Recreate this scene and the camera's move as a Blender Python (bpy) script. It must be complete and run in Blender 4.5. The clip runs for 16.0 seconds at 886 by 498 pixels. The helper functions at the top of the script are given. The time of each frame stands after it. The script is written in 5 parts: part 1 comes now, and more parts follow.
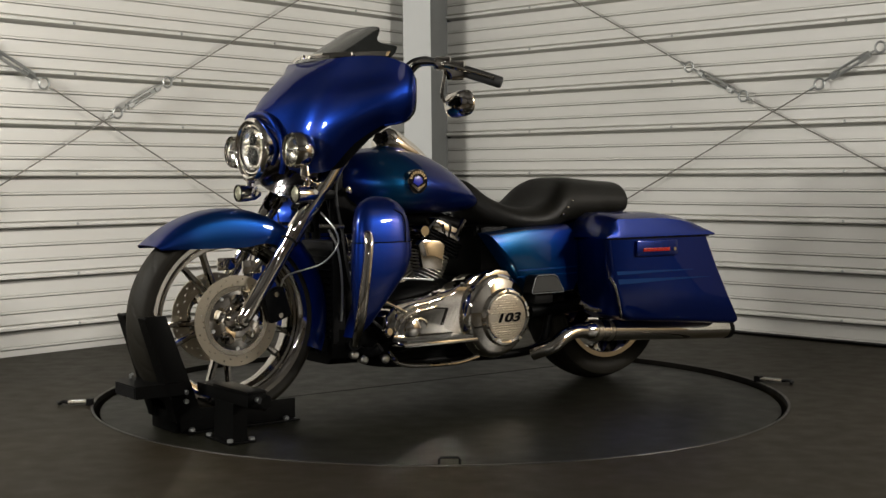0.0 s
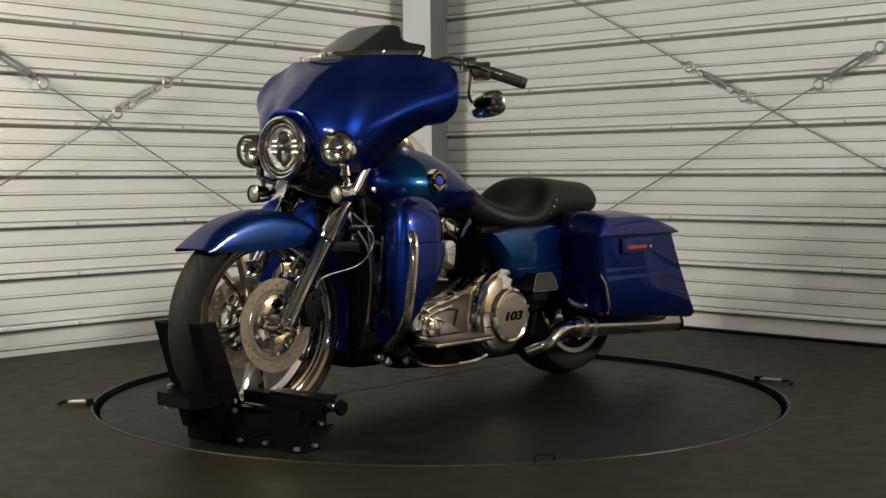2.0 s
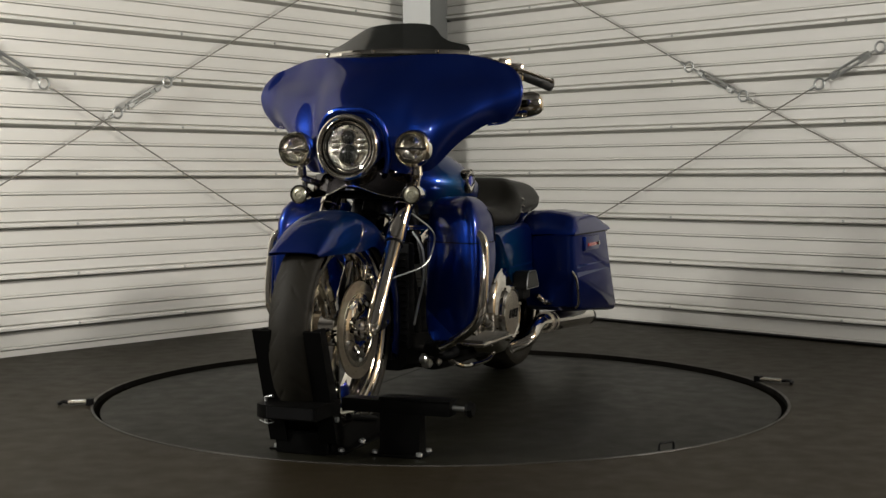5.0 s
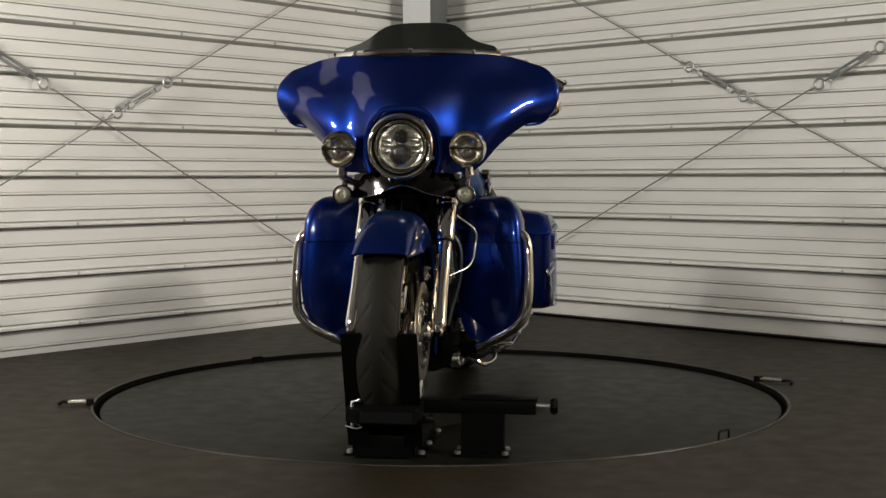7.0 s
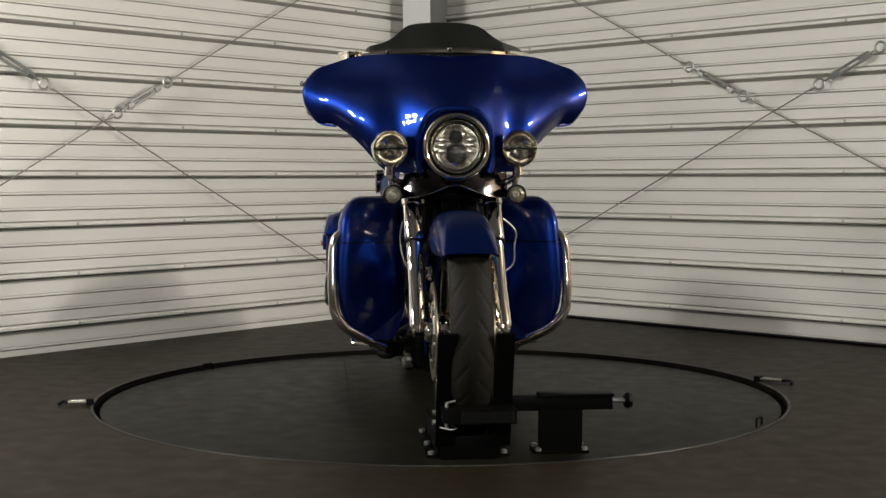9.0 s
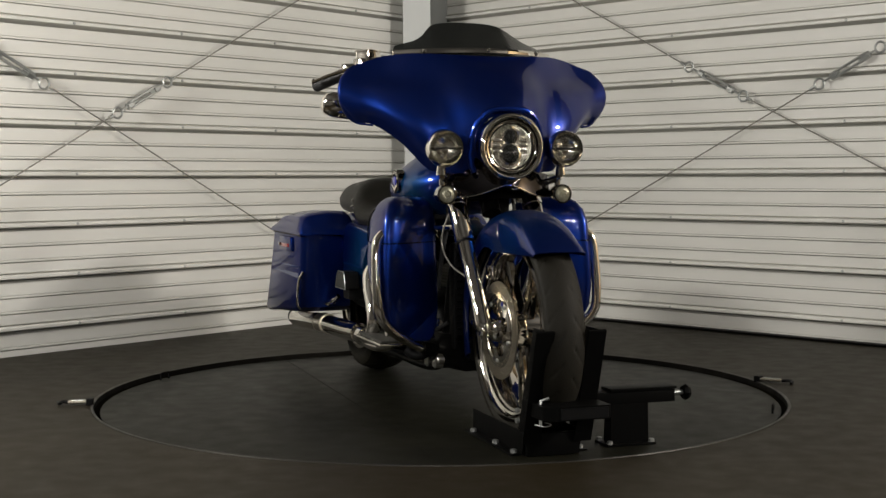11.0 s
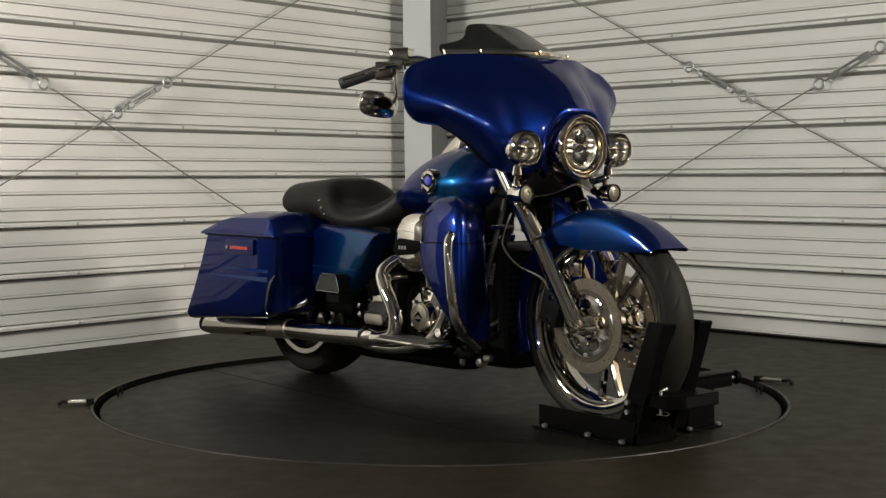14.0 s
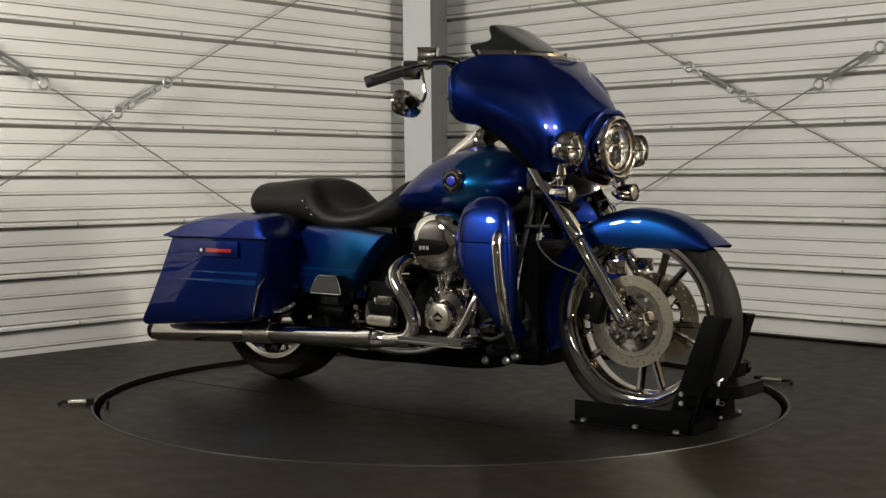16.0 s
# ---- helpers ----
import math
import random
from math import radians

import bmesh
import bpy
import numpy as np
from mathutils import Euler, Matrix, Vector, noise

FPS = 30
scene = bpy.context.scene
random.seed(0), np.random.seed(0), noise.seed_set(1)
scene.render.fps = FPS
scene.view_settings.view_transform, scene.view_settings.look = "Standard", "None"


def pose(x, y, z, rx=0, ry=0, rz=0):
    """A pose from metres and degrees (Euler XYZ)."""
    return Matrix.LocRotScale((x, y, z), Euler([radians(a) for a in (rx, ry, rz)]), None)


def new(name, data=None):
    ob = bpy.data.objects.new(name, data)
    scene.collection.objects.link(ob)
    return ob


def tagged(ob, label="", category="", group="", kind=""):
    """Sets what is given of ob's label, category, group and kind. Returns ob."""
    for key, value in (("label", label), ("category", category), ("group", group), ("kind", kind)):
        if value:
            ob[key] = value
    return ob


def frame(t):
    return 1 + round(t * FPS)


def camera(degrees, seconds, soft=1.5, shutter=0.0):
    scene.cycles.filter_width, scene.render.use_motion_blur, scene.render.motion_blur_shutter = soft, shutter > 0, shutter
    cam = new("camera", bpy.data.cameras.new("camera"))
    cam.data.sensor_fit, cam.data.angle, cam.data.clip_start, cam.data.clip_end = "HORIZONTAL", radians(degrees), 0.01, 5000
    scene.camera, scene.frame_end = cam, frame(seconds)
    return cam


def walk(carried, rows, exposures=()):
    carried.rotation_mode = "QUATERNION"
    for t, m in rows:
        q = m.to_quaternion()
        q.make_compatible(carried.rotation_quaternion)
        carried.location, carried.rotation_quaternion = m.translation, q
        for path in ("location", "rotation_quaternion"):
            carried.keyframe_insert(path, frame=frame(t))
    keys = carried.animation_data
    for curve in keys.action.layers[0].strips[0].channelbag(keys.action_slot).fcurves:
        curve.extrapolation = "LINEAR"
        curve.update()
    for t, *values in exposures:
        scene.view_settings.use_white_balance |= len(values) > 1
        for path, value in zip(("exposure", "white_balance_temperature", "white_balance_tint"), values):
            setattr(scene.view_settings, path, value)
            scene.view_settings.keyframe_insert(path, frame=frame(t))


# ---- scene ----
cam = camera(36.93, 16.0, soft=1.5)
EYE = (0.0, -4.983, 0.822)
CAM_POSE = Matrix.Translation(EYE) @ pose(0, 0, 0, 90 - 3.12, 0, -0.116) @ pose(0, 0, 0, 0, 0, -0.154)
walk(cam, [(0.0, CAM_POSE), (16.0, CAM_POSE)])

START_DEG, DEG_PER_S, SIDE_SHIFT = -143.65, 6.555, -0.0203   # the turntable's heading, speed, and the bike's offset from its axis

# ---------------------------------------------------------------- light
world = bpy.data.worlds.new("world")
scene.world = world
world.use_nodes = True
world.node_tree.nodes["Background"].inputs[0].default_value = (0.9, 0.95, 1.0, 1)
world.node_tree.nodes["Background"].inputs[1].default_value = 0.003
COOL, WARM, PLAIN = (1.0, 0.965, 0.895), (1.0, 0.955, 0.885), (1.0, 0.96, 0.90)
NARROW, WIDE = [(-0.22, 0.0), (0.16, 0.2), (0.16, -0.2)], [(-0.85, 0.1), (0.05, 0.3), (0.9, -0.1)]
LAMP_STANDS = [(-3.0, -1.7, 1.95, 150.0, NARROW, COOL, 0.10), (4.4, -2.0, 2.3, 226.0, NARROW, WARM, 0.16), (-0.1, -5.7, 1.75, 92.0, WIDE, PLAIN, 0.04)]
scene.view_settings.exposure = 0.0


# ---------------------------------------------------------------- materials
def material(name, colour, rough=0.5, metal=0.0, coat=0.0, coat_rough=0.03, vary=0.12, scale=6.0, bump=0.0, bump_scale=150.0,
             rough_vary=0.08, spec=0.5, emit=None, emit_strength=0.0, trans=0.0, ior=1.45, alpha=1.0):
    """Principled surface with a broad and a fine variation of colour and gloss, and a fine relief."""
    m = bpy.data.materials.new(name)
    m.use_nodes = True
    nt = m.node_tree
    b = nt.nodes["Principled BSDF"]
    b.inputs["Roughness"].default_value = rough
    b.inputs["Metallic"].default_value = metal
    b.inputs["Coat Weight"].default_value = coat
    b.inputs["Coat Roughness"].default_value = coat_rough
    b.inputs["Specular IOR Level"].default_value = spec
    b.inputs["Transmission Weight"].default_value = trans
    b.inputs["IOR"].default_value = ior
    b.inputs["Alpha"].default_value = alpha
    if emit:
        b.inputs["Emission Color"].default_value = (*emit, 1)
        b.inputs["Emission Strength"].default_value = emit_strength
    tc = nt.nodes.new("ShaderNodeTexCoord")
    big = nt.nodes.new("ShaderNodeTexNoise")
    big.inputs["Scale"].default_value = scale
    big.inputs["Detail"].default_value = 6
    nt.links.new(tc.outputs["Object"], big.inputs["Vector"])
    mix = nt.nodes.new("ShaderNodeMix")
    mix.data_type = "RGBA"
    lo = tuple(c * (1 - vary) for c in colour)
    hi = tuple(min(1, c * (1 + vary)) for c in colour)
    mix.inputs[6].default_value = (*lo, 1)
    mix.inputs[7].default_value = (*hi, 1)
    nt.links.new(big.outputs["Fac"], mix.inputs[0])
    nt.links.new(mix.outputs[2], b.inputs["Base Color"])
    if rough_vary:
        mr = nt.nodes.new("ShaderNodeMapRange")
        mr.inputs["To Min"].default_value = max(0.0, rough - rough_vary)
        mr.inputs["To Max"].default_value = min(1.0, rough + rough_vary)
        fine = nt.nodes.new("ShaderNodeTexNoise")
        fine.inputs["Scale"].default_value = scale * 7
        fine.inputs["Detail"].default_value = 4
        nt.links.new(tc.outputs["Object"], fine.inputs["Vector"])
        nt.links.new(fine.outputs["Fac"], mr.inputs["Value"])
        nt.links.new(mr.outputs["Result"], b.inputs["Roughness"])
    if bump:
        n = nt.nodes.new("ShaderNodeTexNoise")
        n.inputs["Scale"].default_value = bump_scale
        n.inputs["Detail"].default_value = 3
        nt.links.new(tc.outputs["Object"], n.inputs["Vector"])
        bp = nt.nodes.new("ShaderNodeBump")
        bp.inputs["Strength"].default_value = bump
        bp.inputs["Distance"].default_value = 0.002
        nt.links.new(n.outputs["Fac"], bp.inputs["Height"])
        nt.links.new(bp.outputs["Normal"], b.inputs["Normal"])
    return m


def floor_material(name, colour, rough):
    """Dark sealed floor: broad scuffs, fine grit, thin tyre streaks."""
    m = material(name, colour, rough=rough, vary=0.35, scale=1.7, bump=0.25, bump_scale=260, rough_vary=0.12, spec=0.15)
    return m


WALL = material("wall_enamel", (0.69, 0.68, 0.64), rough=0.42, vary=0.06, scale=1.2, bump=0.05, bump_scale=40, rough_vary=0.06)
# unseen ceiling and rear walls, kept near black so chrome mirrors a dark room
CEILING = material("unseen_ceiling_dark", (0.022, 0.021, 0.02), rough=0.7, vary=0.06, scale=2)
BACKWALL = material("unseen_wall_dark", (0.024, 0.022, 0.02), rough=0.6, vary=0.1, scale=1.5)
EDGE_STEEL = material("worn_edge_steel", (0.018, 0.016, 0.013), rough=0.42, metal=0.5, vary=0.6, scale=3, rough_vary=0.2)
# darker grey that paints the shade in the wall corner
CORNER_SHADE = material("corner_shade_grey", (0.20, 0.205, 0.20), rough=0.45, metal=0.3, vary=0.12, scale=9, bump=0.05, bump_scale=60)
# tan tone added on an unseen wall so chrome picks up warm reflections
TAN_REFLECTOR = material("tan_reflector_wall", (0.20, 0.145, 0.080), rough=0.6, vary=0.2, scale=1.5)
COLUMN = material("column_paint", (0.52, 0.53, 0.52), rough=0.45, vary=0.06, scale=3, bump=0.08, bump_scale=90)
FLOOR = floor_material("floor_coating", (0.0135, 0.0102, 0.0050), 0.5)
DISC = floor_material("turntable_coating", (0.0066, 0.0064, 0.0040), 0.46)
BLACK = material("black_paint", (0.0026, 0.0026, 0.0025), rough=0.42, spec=0.05, vary=0.3, scale=12, bump=0.08, bump_scale=300)
SATIN = material("black_satin", (0.005, 0.005, 0.0052), rough=0.5, spec=0.1, vary=0.3, scale=20, bump=0.1, bump_scale=400)
RUBBER = material("tyre_rubber", (0.0090, 0.0078, 0.0050), spec=0.22, rough=0.66, vary=0.35, scale=14, bump=0.25, bump_scale=220)
GRIP = material("grip_rubber", (0.015, 0.015, 0.015), rough=0.6, vary=0.3, scale=30, bump=0.3, bump_scale=500)
CHROME = material("chrome", (0.84, 0.80, 0.73), rough=0.035, metal=1.0, vary=0.05, scale=8, rough_vary=0.015)
POLISHED = material("polished_wheel", (0.58, 0.55, 0.50), rough=0.06, metal=1.0, vary=0.08, scale=12, rough_vary=0.05)
SIGNAL = material("signal_lens", (0.24, 0.23, 0.17), rough=0.25, metal=0.5, vary=0.6, scale=190, bump=0.4, bump_scale=400)
STEEL = material("brushed_steel", (0.60, 0.55, 0.46), rough=0.3, metal=1.0, vary=0.12, scale=25, rough_vary=0.1)
DARK_CHROME = material("dark_chrome", (0.08, 0.075, 0.078), rough=0.08, metal=1.0, vary=0.1, scale=10, rough_vary=0.03)
LED_STEEL = material("led_module_metal", (0.7, 0.67, 0.58), rough=0.2, metal=1.0, vary=0.1, scale=40)
LAMP_BOWL = material("passing_lamp_bowl", (0.78, 0.75, 0.66), rough=0.16, metal=1.0, vary=0.2, scale=60, bump=0.25, bump_scale=70)
ROTOR = material("brake_rotor", (0.42, 0.375, 0.295), rough=0.33, metal=1.0, vary=0.06, scale=30, rough_vary=0.1)
BAND = material("turned_steel_band", (0.66, 0.61, 0.51), rough=0.2, metal=1.0, vary=0.06, scale=30, rough_vary=0.06)
ALU = material("cast_aluminium", (0.55, 0.54, 0.50), rough=0.34, metal=1.0, vary=0.12, scale=18, bump=0.1, bump_scale=200)
ZINC = material("zinc_hardware", (0.42, 0.43, 0.42), rough=0.4, metal=0.9, vary=0.15, scale=30)
WIRE = material("wire_rope", (0.20, 0.19, 0.17), rough=0.5, metal=0.6, vary=0.2, scale=60)
LEATHER = material("seat_vinyl", (0.0064, 0.0060, 0.0046), rough=0.46, spec=0.22, vary=0.25, scale=9, bump=0.35, bump_scale=330, rough_vary=0.07)
SMOKE = material("smoked_acrylic", (0.012, 0.013, 0.012), rough=0.12, vary=0.1, alpha=0.9, rough_vary=0.03)
RED = material("red_reflector", (0.30, 0.010, 0.008), rough=0.2, coat=1.0, vary=0.2, scale=80)
LENS = material("clear_lens", (0.95, 0.95, 0.95), rough=0.02, trans=1.0, ior=1.3, vary=0.0, rough_vary=0.0)
REFLECTOR = material("lamp_reflector", (0.92, 0.89, 0.80), rough=0.26, metal=1.0, vary=0.1, scale=40)
MIRROR = material("mirror_glass", (0.85, 0.86, 0.86), rough=0.01, metal=1.0, vary=0.0, rough_vary=0.0)
GREYPAD = material("grey_rubber_pad", (0.022, 0.022, 0.019), rough=0.6, vary=0.2, scale=60, bump=0.3, bump_scale=350)
EMBLEM_BLUE = material("emblem_blue", (0.02, 0.03, 0.35), rough=0.25, coat=1.0, vary=0.1, scale=50)


def paint(name, dark, light, stops):
    """Candy metallic paint under clear coat; the lighter blue fades in and out along x by the stops (place, amount)."""
    m = material(name, dark, rough=0.36, metal=0.81, coat=0.75, coat_rough=0.015, vary=0.05, scale=5, rough_vary=0.01)
    nt = m.node_tree
    b = nt.nodes["Principled BSDF"]
    b.inputs["Specular Tint"].default_value = (0.04, 0.14, 0.5, 1)
    base = b.inputs["Base Color"].links[0].from_socket
    tc = [n for n in nt.nodes if n.type == "TEX_COORD"][0]
    flake = nt.nodes.new("ShaderNodeTexVoronoi")
    flake.inputs["Scale"].default_value = 900
    nt.links.new(tc.outputs["Object"], flake.inputs["Vector"])
    bump = nt.nodes.new("ShaderNodeBump")
    bump.inputs["Strength"].default_value = 0.004
    bump.inputs["Distance"].default_value = 0.0006
    nt.links.new(flake.outputs["Color"], bump.inputs["Height"])
    nt.links.new(bump.outputs["Normal"], b.inputs["Normal"])
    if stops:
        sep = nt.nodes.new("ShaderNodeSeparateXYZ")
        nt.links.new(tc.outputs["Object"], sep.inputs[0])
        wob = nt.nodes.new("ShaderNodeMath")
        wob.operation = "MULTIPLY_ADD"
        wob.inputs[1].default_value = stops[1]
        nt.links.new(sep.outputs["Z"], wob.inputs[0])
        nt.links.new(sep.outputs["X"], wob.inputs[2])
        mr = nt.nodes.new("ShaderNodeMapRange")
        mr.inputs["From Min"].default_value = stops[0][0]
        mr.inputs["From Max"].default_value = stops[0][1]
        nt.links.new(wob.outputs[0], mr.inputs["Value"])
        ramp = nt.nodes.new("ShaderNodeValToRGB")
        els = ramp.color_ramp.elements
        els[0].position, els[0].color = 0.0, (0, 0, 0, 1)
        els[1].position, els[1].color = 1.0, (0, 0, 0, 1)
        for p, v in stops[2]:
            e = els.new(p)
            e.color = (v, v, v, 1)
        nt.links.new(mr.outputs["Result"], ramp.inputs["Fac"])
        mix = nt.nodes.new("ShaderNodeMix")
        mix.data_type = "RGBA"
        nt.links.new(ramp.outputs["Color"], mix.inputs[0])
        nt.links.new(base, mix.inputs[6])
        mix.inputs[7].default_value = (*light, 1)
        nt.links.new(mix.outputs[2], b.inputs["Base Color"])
    return m


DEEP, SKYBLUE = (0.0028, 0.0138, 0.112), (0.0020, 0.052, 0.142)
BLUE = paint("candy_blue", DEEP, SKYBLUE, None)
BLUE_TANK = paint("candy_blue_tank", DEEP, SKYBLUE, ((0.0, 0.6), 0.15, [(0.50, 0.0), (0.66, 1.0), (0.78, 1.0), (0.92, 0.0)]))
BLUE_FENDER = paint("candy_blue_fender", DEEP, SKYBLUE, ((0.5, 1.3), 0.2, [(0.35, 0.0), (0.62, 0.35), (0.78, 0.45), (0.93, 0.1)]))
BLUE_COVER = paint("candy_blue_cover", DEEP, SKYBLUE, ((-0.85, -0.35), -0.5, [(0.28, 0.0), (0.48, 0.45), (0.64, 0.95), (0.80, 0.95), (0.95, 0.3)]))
STREAK = paint("candy_light_streak", (0.003, 0.042, 0.18), SKYBLUE, None)


# ---------------------------------------------------------------- mesh helpers
def mesh_of(name, bm, mat, smooth=35):
    bmesh.ops.recalc_face_normals(bm, faces=bm.faces)
    me = bpy.data.meshes.new(name)
    bm.to_mesh(me)
    bm.free()
    if mat:
        me.materials.append(mat)
    if smooth:
        me.shade_smooth()
        me.set_sharp_from_angle(angle=radians(smooth))
    return me


def part(name, bm, mat, parent, label="", smooth=35):
    ob = new(name, mesh_of(name, bm, mat, smooth))
    ob.parent = parent
    if label:
        tagged(ob, label)
    return ob


def empty(name, label, category, kind="", group=""):
    ob = new(name)
    ob.empty_display_size = 0.1
    return tagged(ob, label, category, group, kind)


def joined(*bms):
    out = bmesh.new()
    for b in bms:
        me = bpy.data.meshes.new("tmp")
        b.to_mesh(me)
        b.free()
        out.from_mesh(me)
        bpy.data.meshes.remove(me)
    return out


def box(x0, x1, y0, y1, z0, z1, bevel=0.0, seg=2):
    bm = bmesh.new()
    bmesh.ops.create_cube(bm, size=1)
    for v in bm.verts:
        v.co = (x0 + (v.co.x + 0.5) * (x1 - x0), y0 + (v.co.y + 0.5) * (y1 - y0), z0 + (v.co.z + 0.5) * (z1 - z0))
    if bevel:
        bmesh.ops.bevel(bm, geom=bm.edges[:], offset=bevel, segments=seg, affect="EDGES", profile=0.6)
    return bm


def moved(bm, m):
    bmesh.ops.transform(bm, matrix=m, verts=bm.verts)
    return bm


def catmull(points, n):
    """n points along a smooth curve through the points, evenly by knot."""
    p = [Vector(q) for q in points]
    p = [p[0] * 2 - p[1]] + p + [p[-1] * 2 - p[-2]]
    out = []
    last = len(p) - 3
    for i in range(n):
        s = i / (n - 1) * last
        k = min(int(s), last - 1)
        t = s - k
        a, b, c, d = p[k:k + 4]
        out.append(0.5 * ((2 * b) + (c - a) * t + (2 * a - 5 * b + 4 * c - d) * t * t + (3 * b - a - 3 * c + d) * t ** 3))
    return out


def loft(rings, cap=True, closed=True):
    """Skin over rings of equal counts of points."""
    bm = bmesh.new()
    vs = [[bm.verts.new(p) for p in r] for r in rings]
    n = len(vs[0])
    for a, b in zip(vs, vs[1:]):
        for i in range(n if closed else n - 1):
            j = (i + 1) % n
            try:
                bm.faces.new((a[i], a[j], b[j], b[i]))
            except ValueError:
                pass
    if cap and closed:
        for r in (vs[0], vs[-1]):
            try:
                bm.faces.new(r)
            except ValueError:
                pass
    return bm


def tube(points, radius, sides=12, n=None, caps=True):
    """A round bar along a smooth curve; radius may be a list."""
    pts = catmull(points, n) if n else [Vector(p) for p in points]
    rad = radius if isinstance(radius, (list, tuple)) else [radius] * len(pts)
    if len(rad) != len(pts):
        rad = [rad[min(len(rad) - 1, int(i / (len(pts) - 1) * (len(rad) - 1) + 0.5))] for i in range(len(pts))]
    rings = []
    up = None
    for i, p in enumerate(pts):
        d = (pts[min(i + 1, len(pts) - 1)] - pts[max(i - 1, 0)]).normalized()
        if up is None:
            up = d.orthogonal().normalized()
        up = (up - d * up.dot(d)).normalized()
        w = d.cross(up)
        rings.append([p + (up * math.cos(a) + w * math.sin(a)) * rad[i] for a in (2 * math.pi * k / sides for k in range(sides))])
    return loft(rings, caps)


def lathe(profile, n=32, axis="y", centre=(0, 0, 0), arc=(0, 360)):
    """Turn a profile of (along, radius) round an axis through the centre."""
    c = Vector(centre)
    full = arc[1] - arc[0] >= 360
    m = n if full else n + 1
    rings = []
    for k in range(m):
        a = radians(arc[0] + (arc[1] - arc[0]) * k / n)
        ca, sa = math.cos(a), math.sin(a)
        if axis == "y":
            rings.append([c + Vector((r * ca, s, r * sa)) for s, r in profile])
        elif axis == "x":
            rings.append([c + Vector((s, r * ca, r * sa)) for s, r in profile])
        else:
            rings.append([c + Vector((r * ca, r * sa, s)) for s, r in profile])
    bm = bmesh.new()
    vs = [[bm.verts.new(p) for p in r] for r in rings]
    for k in range(n):
        a, b = vs[k], vs[(k + 1) % m]
        for i in range(len(profile) - 1):
            try:
                bm.faces.new((a[i], a[i + 1], b[i + 1], b[i]))
            except ValueError:
                pass
    bmesh.ops.remove_doubles(bm, verts=bm.verts, dist=1e-6)
    return bm


def plate(outline, y0, y1, bevel=0.0):
    """An outline in x, z given thickness from y0 to y1."""
    bm = loft([[(x, y0, z) for x, z in outline], [(x, y1, z) for x, z in outline]])
    if bevel:
        rims = [e for e in bm.edges if abs(e.verts[0].co.y - e.verts[1].co.y) < 1e-6]
        bmesh.ops.bevel(bm, geom=rims, offset=bevel, segments=2, affect="EDGES", profile=0.6)
    return bm


def sheet(grid, thick):
    """A grid of points as a skin with thickness, offset inwards along its normals."""
    bm = bmesh.new()
    vs = [[bm.verts.new(p) for p in row] for row in grid]
    for a, b in zip(vs, vs[1:]):
        for i in range(len(a) - 1):
            bm.faces.new((a[i], a[i + 1], b[i + 1], b[i]))
    bmesh.ops.recalc_face_normals(bm, faces=bm.faces)
    bmesh.ops.solidify(bm, geom=bm.faces[:], thickness=thick)
    return bm


def patch(rows, nu, nv):
    """A smooth grid through a small net of control points (rows of points)."""
    fine = [catmull(r, nu) for r in rows]
    cols = [catmull([r[i] for r in fine], nv) for i in range(nu)]
    return [[cols[i][j] for i in range(nu)] for j in range(nv)]


# ---------------------------------------------------------------- room
CORNER = Vector((0.036, 3.37, 0))
LEFT, RIGHT = Vector((-0.6508, -0.7593, 0)), Vector((0.7083, -0.7059, 0))
LEFT_IN, RIGHT_IN = Vector((0.7593, -0.6508, 0)), Vector((-0.7059, -0.7083, 0))
ROOM_LONG, ROOM_HIGH = 9.4, 3.6
RIBBED_W, RIBBED_E = 4.35, 4.2   # where the ribbed sheets end


def wall_profile(first, pitch):
    """Depth and height up a ribbed steel wall: strong ribs with two small beads between. Deep slots at ribs and beads
    put their shade lines into the shape.
    """
    pts = [(0.0, -0.05)]
    k = -1
    while True:
        z = first + pitch * k
        if z > ROOM_HIGH:
            break
        for d, h in ((0.0, -0.012), (-0.060, -0.003), (0.012, 0.007), (0.014, 0.009), (0.014, 0.021), (0.012, 0.023), (-0.020, 0.029), (0.0, 0.034)):
            pts.append((d, z + h))
        for f in (0.350, 0.655):
            c = z + pitch * f
            for d, h in ((0.0, -0.0035), (-0.022, -0.0005), (0.0016, 0.0025), (0.0016, 0.0105), (-0.006, 0.0122), (0.0, 0.0142)):
                pts.append((d, c + h))
        k += 1
    pts = [p for p in pts if p[1] > -0.04]
    return [(0.0, -0.05)] + pts + [(0.0, ROOM_HIGH + 0.05)]


